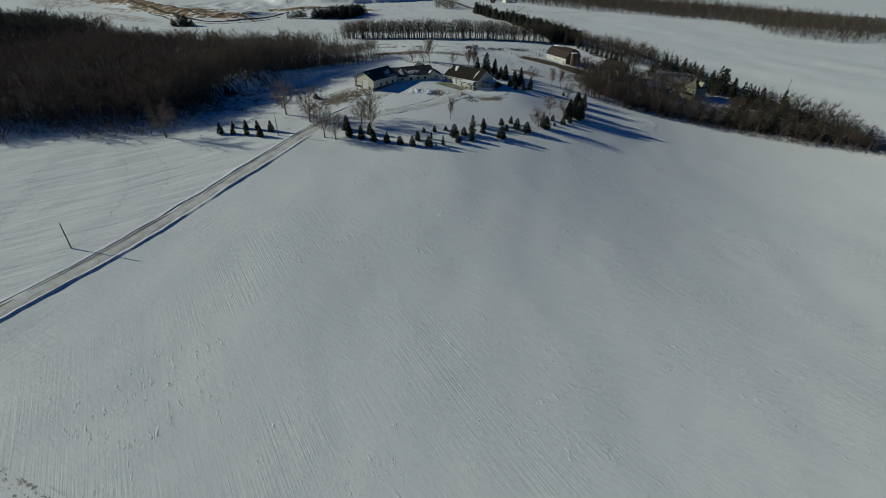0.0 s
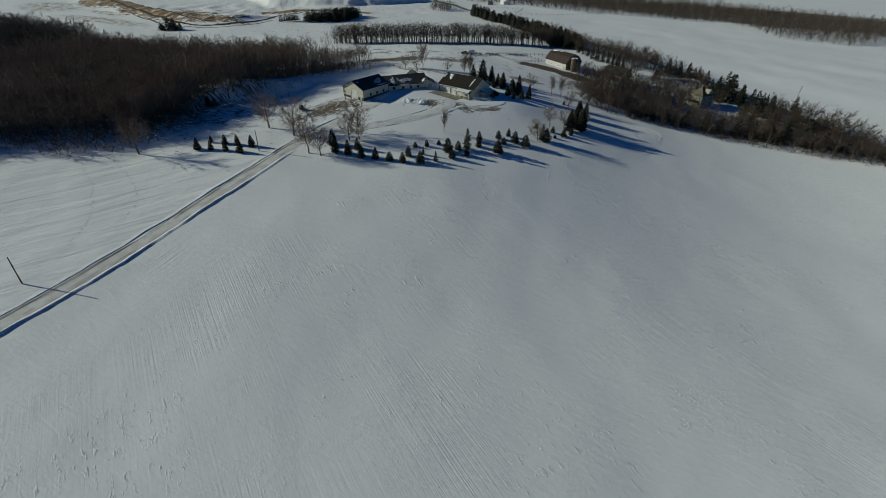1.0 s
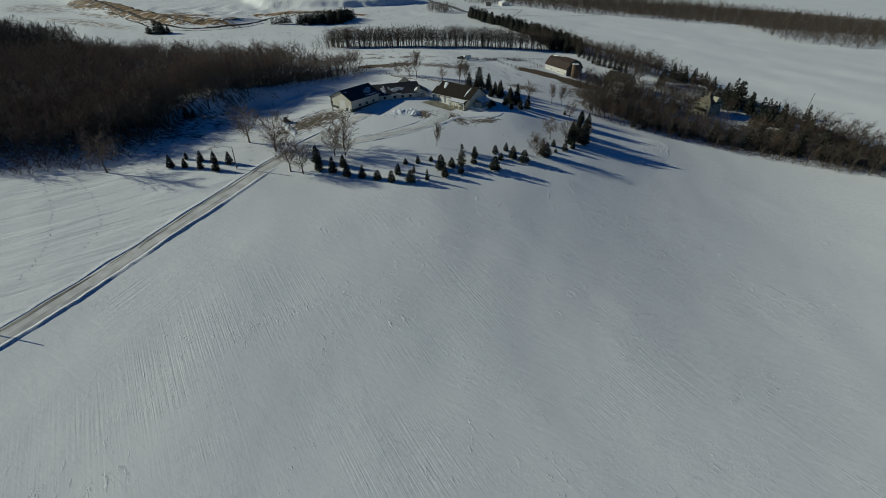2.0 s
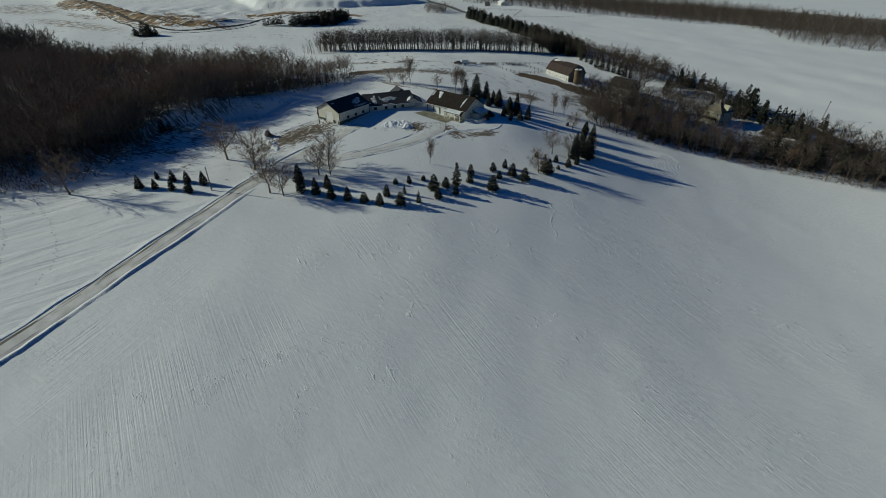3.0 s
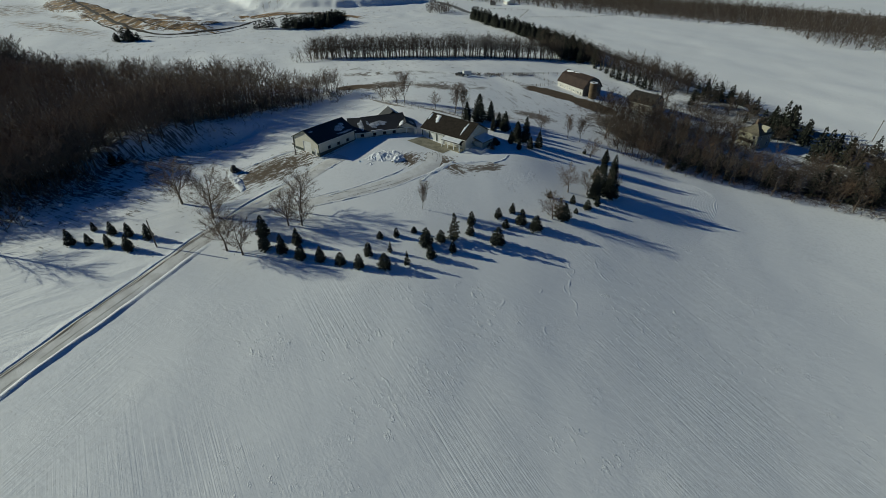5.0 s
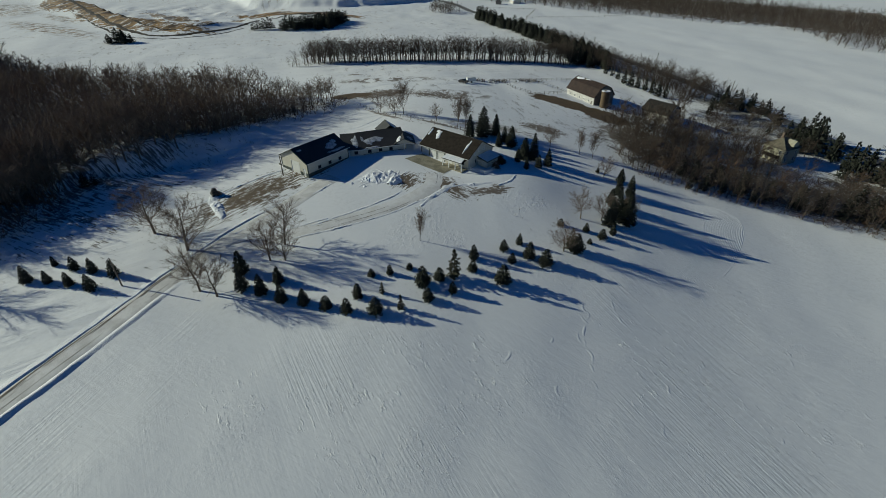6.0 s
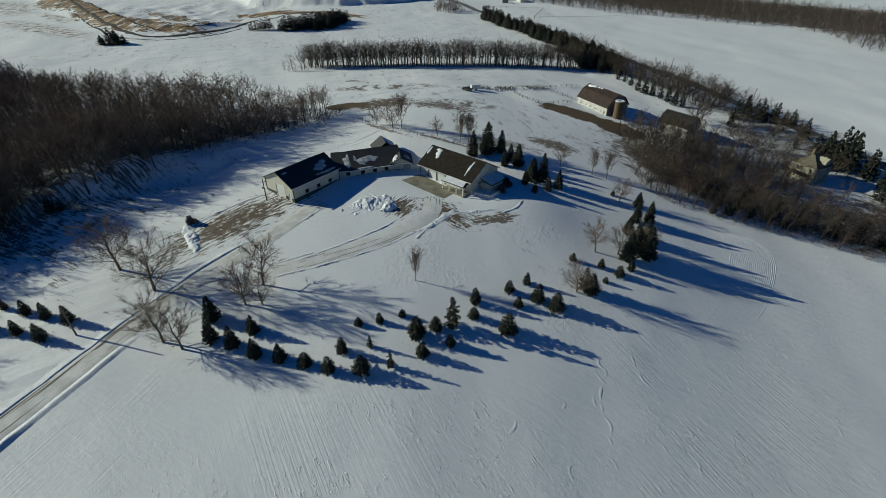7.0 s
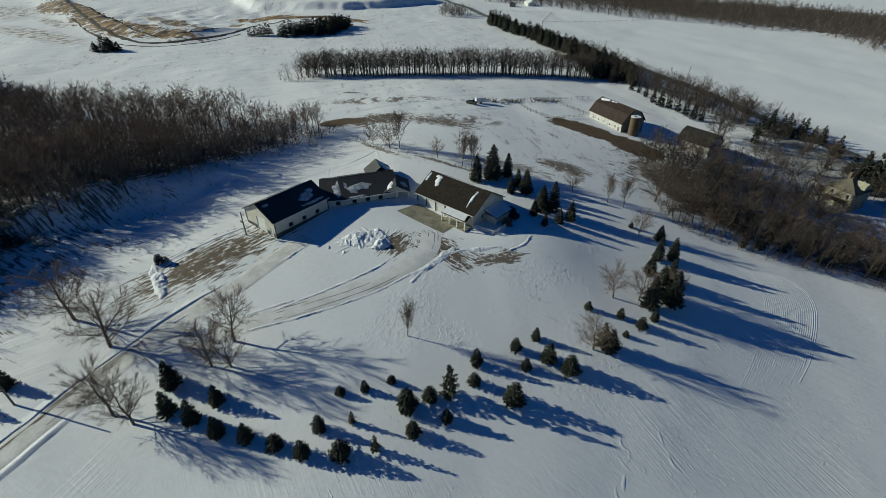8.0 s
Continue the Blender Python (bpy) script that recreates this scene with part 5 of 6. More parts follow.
# ---- the house ----
house = thing("house", pose(1.5, 228.5, 5.6, 0, 0, -39), "cream two-storey house with brown shingle roof and garage", "house")
HW, HD, HE, HR = 18.3, 12.3, 3.5, 7.0
fh = [(0.5, 3.0, 0.05, 2.6), (3.6, 6.1, 0.05, 2.6), (6.7, 9.2, 0.05, 2.6), (11.0, 12.1, 0.05, 2.2), (13.0, 14.6, 0.9, 2.2), (15.6, 17.0, 0.9, 2.2)]
hm = wall_panel(house, (0, 0), (HW, 0), -3, HE, CREAM, fh)
panel_door(house, hm, *fh[0], WHITE, 4, "garage_door", "white panelled garage door")
panel_door(house, hm, *fh[1], WHITE, 4, "garage_door", "white panelled garage door")
panel_door(house, hm, *fh[2], WHITE, 4, "garage_door", "white panelled garage door")
panel_door(house, hm, *fh[3], WHITE, 3, "door", "white front door")
for w_ in fh[4:]:
    window(house, hm, *w_)
for u_ in (0.2, 3.3, 6.4, 9.5):
    part("door_trim", box(u_ - 0.14, u_ + 0.14, -0.08, 0, 0, 2.75), GREENTRIM, house)
rh = [(3.0, 4.0, 0.9, 2.2), (8.4, 9.4, 0.9, 2.2), (3.0, 4.0, 3.6 - 0.2, 4.7 - 0.2)]
up = [(4.6, 5.5, 3.9, 5.2), (6.8, 7.7, 3.9, 5.2)]
w_ = HD - 0.44
rm = wall_panel(house, (HW, 0.22), (HW, HD - 0.22), -3, 3.2, CREAM, rh[:2], top=[(w_, HE), (w_ / 2, HR), (0, HE)])
for q_ in rh[:2]:
    window(house, rm, *q_)
for q_ in [(2.6, 3.5, 3.4, 4.5)] + up:
    window(house, panel_matrix((HW, 0.22), (HW, HD - 0.22), 0) @ Matrix.Translation((0, -0.03, 0)), *q_)
wall_panel(house, (HW, HD), (0, HD), -3, HE, CREAM)
wall_panel(house, (0, HD - 0.22), (0, 0.22), -3, 3.2, CREAM, top=[(w_, HE), (w_ / 2, HR), (0, HE)])
gable_roof(house, 0, HW, 0, HD, HE, HR, 0.5, SHINGLE, "x")
kH = (HR - HE) / (HD / 2)
for cx_, cy_, ru_, rv_, sd_ in ((3.4, 4.6, 0.8, 1.1, 31), (3.9, 3.6, 0.5, 0.9, 32), (2.9, 5.3, 0.9, 0.4, 33), (15.5, 3.2, 0.38, 2.1, 34), (0.1, 4.5, 0.35, 1.4, 36), (13.0, 12.3, 4.5, 0.5, 37)):
    k_ = kH if cy_ < HD / 2 else -kH
    z_ = HR + 0.17 - kH * abs(cy_ - HD / 2)
    roof_snow(house, (cx_, cy_, z_), ru_, rv_, k_, "x", sd_, thick=0.12)
roof_snow(house, (9.5, HD / 2 + 0.55, HR + 0.17 - kH * 0.55), 7.6, 0.42, -kH, "x", 38, "line of snow lying behind the roof ridge", 0.12)
# front porch with its snow-laden lean-to roof
part("porch_roof", slab([(10.4, -2.6, 2.55), (17.9, -2.6, 2.55), (17.9, 0.0, 3.0), (10.4, 0.0, 3.0)], 0.16), SHINGLE, house)
part("porch_beam", box(10.5, 17.8, -2.5, -2.3, 2.15, 2.36), WHITE, house)
posts(house, [(10.6, -2.4), (13.0, -2.4), (15.4, -2.4), (17.7, -2.4)], -1.5, 2.15, 0.13, WHITE)
part("porch_deck", box(10.3, 18.0, -2.7, 0, -1.5, 0.1), CONCRETE, house)
part("roof_snow", slab([(10.5, -2.55, 2.76), (17.7, -2.5, 2.76), (17.0, -0.1, 3.18), (10.6, -0.1, 3.18)], 0.17), DRIFT, house, "deep snow lying on the porch roof")
# sunroom on the gable end
part("sunroom_wall", box(HW, HW + 3.4, 4.6, 10.4, -3, 1.9), CREAM, house)
part("sunroom_roof", slab([(HW, 4.2, 3.0), (HW + 3.9, 4.2, 2.0), (HW + 3.9, 10.8, 2.0), (HW, 10.8, 3.0)], 0.15), SHINGLE, house)
for a_ in (5.0, 6.5, 8.0, 9.3):
    window(house, panel_matrix((HW + 3.4, 0), (HW + 3.4, 12), 0), a_, a_ + 1.0, 0.6, 1.7)
for a_ in (0.4, 1.9):
    window(house, panel_matrix((HW, 4.6), (HW + 4, 4.6), 0), a_, a_ + 1.0, 0.6, 1.7)
part("roof_snow", slab([(HW + 0.1, 4.3, 3.06), (HW + 3.75, 4.35, 2.12), (HW + 3.8, 10.6, 2.12), (HW + 0.1, 10.7, 3.06)], 0.09), DRIFT, house, "snow lying on the sunroom roof")
# shrubs at the corner of the sunroom
for k_, (x_, y_, h_, w_, mat_, lab_) in enumerate(((HW + 5.4, 6.6, 2.3, 2.6, RUSSET, "round russet shrub beside the sunroom"), (HW + 4.6, 10.6, 1.7, 3.0, CEDAR, "low dark juniper behind the sunroom"), (HW + 2.6, 12.2, 1.6, 2.8, CEDAR, "low dark juniper behind the sunroom"))):
    q_ = house.matrix_world @ Vector((x_, y_, 0))
    shrub = tree_thing("shrub", fir_tree(95 + k_, h_, w_, 1.0, 0.3, 0.3), BARK, mat_, lab_, "shrub", "")
    shrub.matrix_world = Matrix.Translation((q_.x, q_.y, lz(q_.x, q_.y) - 0.1))
# a white picket fence round the corner garden
fence = thing("picket_fence", Matrix(), "white picket fence round the garden in the snow", "fence")
PICKET = [(15.6, 217.2), (20.8, 214.4), (23.6, 217.6)]
for (xa, ya), (xb, yb) in zip(PICKET, PICKET[1:]):
    n_ = int(math.hypot(xb - xa, yb - ya) / 0.45)
    for i_ in range(n_ + 1):
        x_, y_ = xa + (xb - xa) * i_ / n_, ya + (yb - ya) * i_ / n_
        part("picket", box(x_ - 0.06, x_ + 0.06, y_ - 0.03, y_ + 0.03, lz(x_, y_) - 0.2, lz(x_, y_) + 1.15, 0.01), WHITE, fence)
    for u_ in (0.35, 0.9):
        part("rail", tube((xa, ya, lz(xa, ya) + u_), (xb, yb, lz(xb, yb) + u_), 0.05, 0.05, 4), WHITE, fence)
snow_sheet("apron", [(-3.2, 222.6), (1.9, 227.0), (12.2, 218.9), (8.6, 214.2)], 0.06, CONCRETE, "damp bare concrete apron before the garage doors", "apron", kind="structure")

# ---- barn, silo and farm buildings ----
barn = thing("barn", pose(65.0, 314.0, 0.3, 0, 0, -63.5), "old gambrel barn with white walls and red-brown roof", "barn")
BW, BD = 18.5, 11.0
GAM = [(-0.4, 3.5), (2.3, 6.9), (5.5, 8.4), (8.7, 6.9), (11.4, 3.5)]
bh = [(2.0 + 3.2 * k, 2.9 + 3.2 * k, 1.2, 2.2) for k in range(5)]
bm_ = wall_panel(barn, (0, 0), (BW, 0), -2, 3.6, BARNWALL, bh + [(16.6, 17.6, 0, 2.0)])
for q_ in bh:
    window(barn, bm_, *q_)
panel_door(barn, bm_, 16.6, 17.6, 0, 2.0, GREYWOOD, 2)
wall_panel(barn, (BW, BD), (0, BD), -2, 3.6, BARNWALL)
wall_panel(barn, (BW, 0.22), (BW, BD - 0.22), -2, 3.6, GREYWOOD, [(3.5, 7.0, -0.5, 3.0)], top=[(BD - 0.44, 3.8), (8.4, 6.8), (5.28, 8.3), (2.2, 6.8), (0, 3.8)], label="grey weathered gable wall")
panel_door(barn, panel_matrix((BW, 0.22), (BW, BD), 0), 3.5, 7.0, -0.5, 3.0, GREYWOOD, 1, "barn_door")
wall_panel(barn, (0, BD - 0.22), (0, 0.22), -2, 3.6, BARNWALL, top=[(BD - 0.44, 3.8), (8.4, 6.8), (5.28, 8.3), (2.2, 6.8), (0, 3.8)])
for (ya, za), (yb, zb) in zip(GAM, GAM[1:]):
    part("roof", slab([(-0.4, ya, za + 0.15), (BW + 0.4, ya, za + 0.15), (BW + 0.4, yb, zb + 0.15), (-0.4, yb, zb + 0.15)], 0.15), BARNROOF, barn)
for cx_, cy_, ru_, rv_, sd_ in ((2.0, 4.5, 1.7, 0.7, 51), (4.0, 4.9, 1.2, 0.5, 52), (6.6, 5.0, 0.8, 0.35, 53), (8.2, 5.1, 0.6, 0.3, 54)):
    roof_snow(barn, (cx_, cy_, 8.4 + 0.16 - 0.47 * (5.5 - cy_)), ru_, rv_, 0.47, "x", sd_, thick=0.12)
silo = thing("silo", Matrix.Translation((77.5, 296.4, -0.2)), "brown stained tile silo, open-topped with snow on the rim", "silo")
bm = tube((0, 0, -1.5), (0, 0, 7.3), 1.75, 1.75, 24)
part("drum", bm, SILOWALL, silo, smooth=False)
for i_ in range(9):
    part("hoop", tube((0, 0, 0.4 + 0.8 * i_), (0, 0, 0.47 + 0.8 * i_), 1.79, 1.79, 24), RUSTY, silo)
part("rim", tube((0, 0, 7.3), (0, 0, 7.45), 1.82, 1.8, 24), DRIFT, silo, "snow on the rim")
part("hatch", box(-0.6, 0.1, -0.7, 0.3, 7.45, 7.65, 0.03), RUSTY, silo)
part("chute", box(1.3, 2.1, -0.5, 0.5, -1, 7.0, 0.05), GREYWOOD, silo)

oldbarn = thing("old_barn", pose(93.6, 293.0, -3.0, 0, 0, -52), "old grey barn half hidden among bare trees", "barn")
om = wall_panel(oldbarn, (0, 0), (12, 0), -2, 3.4, BARNWALL, [(2, 3, 1, 2), (5, 6, 1, 2), (8.2, 10.6, 0, 2.6)])
window(oldbarn, om, 2, 3, 1, 2)
window(oldbarn, om, 5, 6, 1, 2)
panel_door(oldbarn, om, 8.2, 10.6, 0, 2.6, GREYWOOD, 1, "barn_door")
wall_panel(oldbarn, (12, 0.22), (12, 8.8), -2, 3.4, BARNWALL, [(3.6, 4.9, 0.4, 2.0)], top=[(8.58, 3.6), (6.6, 5.9), (4.29, 7.0), (2.0, 5.9), (0, 3.6)])
window(oldbarn, panel_matrix((12, 0.22), (12, 9), 0), 3.6, 4.9, 0.4, 2.0)
wall_panel(oldbarn, (12, 9), (0, 9), -2, 3.4, BARNWALL)
wall_panel(oldbarn, (0, 8.8), (0, 0.22), -2, 3.4, BARNWALL, top=[(8.58, 3.6), (6.6, 5.9), (4.29, 7.0), (2.0, 5.9), (0, 3.6)])
OG = [(-0.4, 3.3), (2.1, 6.0), (4.5, 7.1), (6.9, 6.0), (9.4, 3.3)]
for (ya, za), (yb, zb) in zip(OG, OG[1:]):
    part("roof", slab([(-0.4, ya, za + 0.15), (12.4, ya, za + 0.15), (12.4, yb, zb + 0.15), (-0.4, yb, zb + 0.15)], 0.15), OLDROOF, oldbarn)

farm = thing("farmhouse", pose(132.3, 252.9, -8.0, 0, 0, 25), "pale yellow two-storey farmhouse with hipped roof", "house")
FW = 8.2
for p0, p1 in (((0, 0), (FW, 0)), ((FW, 0.22), (FW, FW - 0.22)), ((FW, FW), (0, FW)), ((0, FW - 0.22), (0, 0.22))):
    fhole = [(1.3, 2.4, 1.0, 2.5), (5.9, 7.0, 1.0, 2.5), (1.3, 2.4, 3.8, 5.2), (5.9, 7.0, 3.8, 5.2)]
    m_ = wall_panel(farm, p0, p1, -2, 5.9, YELLOWSIDE, fhole)
    for q_ in fhole:
        window(farm, m_, *q_)
bm = bmesh.new()
base_ = [bm.verts.new(c) for c in ((-0.5, -0.5, 5.8), (FW + 0.5, -0.5, 5.8), (FW + 0.5, FW + 0.5, 5.8), (-0.5, FW + 0.5, 5.8))]
peak_ = [bm.verts.new((FW / 2 - 0.8, FW / 2, 9.0)), bm.verts.new((FW / 2 + 0.8, FW / 2, 9.0))]
bm.faces.new(base_[::-1])
bm.faces.new((base_[0], base_[1], peak_[1], peak_[0]))
bm.faces.new((base_[1], base_[2], peak_[1]))
bm.faces.new((base_[2], base_[3], peak_[0], peak_[1]))
bm.faces.new((base_[3], base_[0], peak_[0]))
part("roof", bm, surface("tan_shingles", (0.10, 0.088, 0.062), (0.17, 0.148, 0.108), 1.0, 0.9, 0.3), farm)
part("dormer", prism([(3.6, 6.6), (6.2, 6.6), (6.2, 7.6), (4.9, 8.6), (3.6, 7.6)], -0.2, 3.0), YELLOWSIDE, farm)
part("chimney", box(6.2, 7.0, 6.0, 6.8, 6.5, 9.6, 0.03), RUSTY, farm, "brick-red chimney")
part("porch_roof", slab([(-1.6, 1.0, 2.6), (0, 1.0, 3.1), (0, FW - 1, 3.1), (-1.6, FW - 1, 2.6)], 0.15), SHINGLE, farm)
posts(farm, [(-1.45, 1.2), (-1.45, 4.7), (-1.45, FW - 1.2)], -1.5, 2.5, 0.1, WHITE)
roof_snow(farm, (7.2, 2.0, 7.2), 1.4, 0.9, 0.62, "x", 61, thick=0.12)

# ---- poles, machines, heaps, fences ----
def utility_pole(x, y, h, turn, lean, label, arm=0.0, group=""):
    ob = thing("utility_pole", pose(x, y, lz(x, y), lean, 0, turn), label, "pole", group)
    part("shaft", tube((0, 0, -1.0), (0, 0, h), 0.17, 0.11, 10), POLEWOOD, ob, smooth=False)
    part("cap", tube((0, 0, h), (0, 0, h + 0.06), 0.12, 0.08, 10), DARKMETAL, ob)
    if arm:
        part("crossarm", box(-arm, arm, -0.18, -0.06, h - 0.55, h - 0.4, 0.01), POLEWOOD, ob)
        for s in (-0.85, 0.85):
            part("insulator", tube((arm * s, -0.12, h - 0.4), (arm * s, -0.12, h - 0.22), 0.05, 0.03, 6), GLASS, ob)
    return ob


utility_pole(-93.3, 101.4, 7.2, 10, -0.5, "bare wooden pole standing alone beside the driveway")
utility_pole(-58.8, 166.4, 7.2, 20, 1.0, "bare wooden pole beside the young spruces")
p_ = utility_pole(-36.6, 210.5, 6.0, -35, 0, "grey pole with a yard lamp beside the shed", 0.0)
part("lamp_arm", tube((0, 0, 5.5), (0.9, 0, 5.7), 0.03, 0.03, 6), DARKMETAL, p_)
part("lamp_head", box(0.7, 1.15, -0.12, 0.12, 5.6, 5.75, 0.03), DARKMETAL, p_)
part("meter_box", box(-0.6, 0.6, -0.3, -0.12, 3.4, 3.9, 0.04), DARKMETAL, p_)
for x_, y_, h_ in ((73.7, 524.9, 9), (104, 450, 9), (132, 384.5, 9), (150, 330, 9), (186, 262, 9)):
    utility_pole(x_, y_, h_, 70, 2.5, "wooden utility pole along the country road", 0.9, "roadside poles")


def heap(name, cx, cy, rx, ry, turn, h, seed, label):
    """A lumpy heap of ploughed snow blocks."""
    n, v, f = 30, [], []
    c, s = math.cos(radians(turn)), math.sin(radians(turn))
    for i in range(n + 1):
        for j in range(n + 1):
            a, b = 2 * i / n - 1, 2 * j / n - 1
            d = math.hypot(a, b) * (1.12 + 0.42 * float(swirl(np.float64(cx + a * rx + seed), np.float64(cy + b * ry), 2.3)) + 0.2 * float(swirl(np.float64(cx + a * rx), np.float64(cy + b * ry + seed), 0.9)))
            k = max(0.0, 1 - d * d) ** 0.9
            x, y = cx + (a * rx * c - b * ry * s), cy + (a * rx * s + b * ry * c)
            lump = 0.75 + 0.45 * float(swirl(np.float64(x + seed), np.float64(y), 1.9)) + 0.22 * float(swirl(np.float64(a * 14), np.float64(b * 3 + seed), 1.0)) + 0.10 * float(swirl(np.float64(x), np.float64(y), 0.45))
            v.append((x, y, lz(x, y) - 0.06 + h * k * max(0.15, lump)))
    for i in range(n):
        for j in range(n):
            a = i * (n + 1) + j
            f.append((a, a + n + 1, a + n + 2, a + 1))
    return tagged(new(name, mesh_of(name, v, f, [DRIFT])), label, "snow heap", "ploughed snow heaps")


heap("snow_mound", -9.0, 210.2, 7.0, 3.6, 24, 0.95, 1, "jagged heap of ploughed snow in the yard")
heap("snow_mound", -4.6, 208.4, 2.6, 2.2, 60, 1.2, 2, "tall block of ploughed snow in the yard")
heap("snow_mound", -13.0, 208.6, 4.0, 2.0, 10, 0.6, 3, "low heap of ploughed snow in the yard")
heap("snow_mound", -49.0, 194.6, 7.2, 1.7, -56, 0.75, 4, "long heap of snow pushed off the bare lot")
heap("snow_mound", 7.0, 203.0, 7.5, 1.2, 52, 0.28, 5, "low ridge of snow along the house drive")
heap("snow_mound", 17.0, 208.8, 6.0, 1.1, 14, 0.26, 6, "low ridge of snow along the house drive")
for k_, line_ in enumerate(([(-54.5, 197.5), (-49, 203.5), (-43, 209.5), (-37.5, 214.2)], [(-41, 184), (-34, 192), (-26, 201), (-22, 206.5)], [(2.8, 196.5), (6.5, 202.8), (11.0, 207.0), (17, 209.0), (22, 210)], [(-24, 186.5), (-15, 192.5), (-6, 199.5), (-2.5, 203.5)], [(24, 209), (27.5, 211.5), (29.5, 215)], [(-27, 182), (-16, 186.6), (-5, 192.8), (3, 199.5)], [(-36, 182), (-28, 186), (-20, 190)])):
    tagged(strip("snow_bank", line_, [(-0.5, -0.04), (-0.2, 0.09), (0, 0.14), (0.2, 0.08), (0.5, -0.04)], DRIFT, 0.5, 0.13, 60 + k_), "low ridge of snow left by the plough", "snow bank", "yard snow banks", "structure")


for k_, line_ in enumerate(([(-14, 258), (-19, 252), (-25, 245)], [(-14, 258), (-11.8, 252), (-9.5, 246)], [(-26, 246), (-25, 242), (-24.4, 239)])):
    bank(line_, [(-0.5, -0.05), (-0.15, 0.06), (0.0, 0.11), (0.15, 0.07), (0.4, -0.05)], 50 + k_, "straight low ridge of snow up the slope behind the wing", "paths behind the wing")
# ridges pushed up in a fan round the heap
for k_ in range(15):
    a_ = radians(20 + 13.5 * k_)
    r0_, r1_ = 3.2 + 0.8 * (k_ % 3), 6.6 + 1.3 * ((k_ * 7) % 4) / 2
    bank([(-7.5 + r_ * 1.15 * math.cos(a_ + 0.05 * r_), 208.8 + r_ * 0.8 * math.sin(a_ + 0.05 * r_)) for r_ in np.linspace(r0_, r1_, 4)], [(-0.5, -0.05), (-0.15, 0.05), (0.0, 0.10), (0.15, 0.05), (0.5, -0.05)], 70 + k_, "ridge of snow pushed up by the plough blade", "plough ridges", True, SNOW)
OUTER = np.array(spline([(84, 219), (91.5, 216.5), (95.6, 213), (95.8, 208), (92.4, 201), (85, 190.5), (78.9, 184)], 1.0))
INNER = np.array(spline([(76, 221), (82, 216), (84, 211.5), (82.4, 205), (78.2, 197), (70.2, 186.3), (63.5, 178.5)], 1.0))
for k_ in range(25):
    f_ = k_ / 24
    line_ = [INNER[int(u_ * (len(INNER) - 1))] * (1 - f_) + OUTER[int(u_ * (len(OUTER) - 1))] * f_ for u_ in np.linspace(0.05 * (k_ % 3), 1 - 0.06 * (k_ % 4), 14)]
    tagged(strip("wheel_track", line_, [(-0.16, -0.03), (-0.06, 0.018 + 0.015 * (k_ > 21)), (0.05, 0.018 + 0.015 * (k_ > 21)), (0.15, -0.03)], SNOW, 1.0, 0.03, 80 + k_), "snow ridge of a curving wheel track", "wheel track", "wheel tracks in the field", "structure")
# crests of hardened drift standing out of the field
rng_ = np.random.default_rng(57)
CRESTS = [(39.4, 166.5), (39.0, 163.4), (38.3, 160.6), (37.8, 157.6), (38.4, 154.8), (37.7, 151.6), (37.9, 148.2), (40.2, 164.8), (36.9, 158.6), (46.5, 168.6), (47.2, 164.5), (57, 165.6), (74.2, 167.5), (65, 190), (31, 157), (52, 148.5), (82, 158.5), (98, 168), (66, 146.5), (110, 180), (90, 146.5), (44, 152), (60, 154), (30, 146), (22, 152), (70, 140), (48, 140), (104, 158)]
for k_, (x_, y_) in enumerate(CRESTS):
    a_, n_, c_ = radians(-85 + rng_.normal(0, 22)), rng_.uniform(0.7, 1.5), rng_.normal(0, 0.35)
    line_ = [(x_ + u_ * n_ * math.cos(a_ + c_ * u_), y_ + u_ * n_ * math.sin(a_ + c_ * u_)) for u_ in (-1, -0.4, 0.2, 0.7, 1.2)]
    bank(line_, [(-0.35, -0.05), (-0.12, 0.02), (0.0, 0.05), (0.25, 0.03), (0.8, -0.05)], 20 + k_, "short crest of hardened wind-blown snow", "drift crests", True, SNOW)


def loader(x, y, turn):
    """A small dark skid-steer loader with a bucket."""
    ob = thing("skid_loader", pose(x, y, lz(x, y), 0, 0, turn), "small dark loader parked at the edge of the lot", "loader")
    part("body", box(-1.1, 0.7, -0.6, 0.6, 0.45, 1.15, 0.08), DARKMETAL, ob)
    part("cab", box(-0.7, 0.4, -0.5, 0.5, 1.15, 2.0, 0.06), DARKMETAL, ob)
    part("bucket", prism([(0.9, 0.1), (1.7, 0.1), (1.0, 0.8), (0.9, 0.8)], -0.85, 0.85), RUSTY, ob)
    for s in (-1, 1):
        part("lift_arm", tube((-0.9, s * 0.72, 1.3), (1.0, s * 0.72, 0.5), 0.08, 0.08, 6), DARKMETAL, ob)
        for wx in (-0.7, 0.4):
            part("wheel", tube((wx, s * 0.62, 0.42), (wx, s * 0.92, 0.42), 0.42, 0.42, 14), DARKMETAL, ob)


loader(-52.2, 201.0, 40)


def parked_machine(x, y, turn, body_mat, label, cat, name):
    ob = thing(name, pose(x, y, lz(x, y), 0, 0, turn), label, cat)
    part("body", box(-2.3, 2.3, -0.9, 0.9, 0.45, 1.15, 0.12), body_mat, ob)
    part("cab", prism([(-1.0, 1.15), (0.9, 1.15), (0.5, 1.9), (-0.7, 1.9)], -0.8, 0.8), GLASS, ob)
    part("snow_cover", box(-0.75, 0.55, -0.78, 0.78, 1.9, 2.05, 0.06), DRIFT, ob, "snow lying on the roof")
    for wx in (-1.5, 1.5):
        for s in (-1, 1):
            part("wheel", tube((wx, s * 0.72, 0.36), (wx, s * 0.95, 0.36), 0.36, 0.36, 14), DARKMETAL, ob)


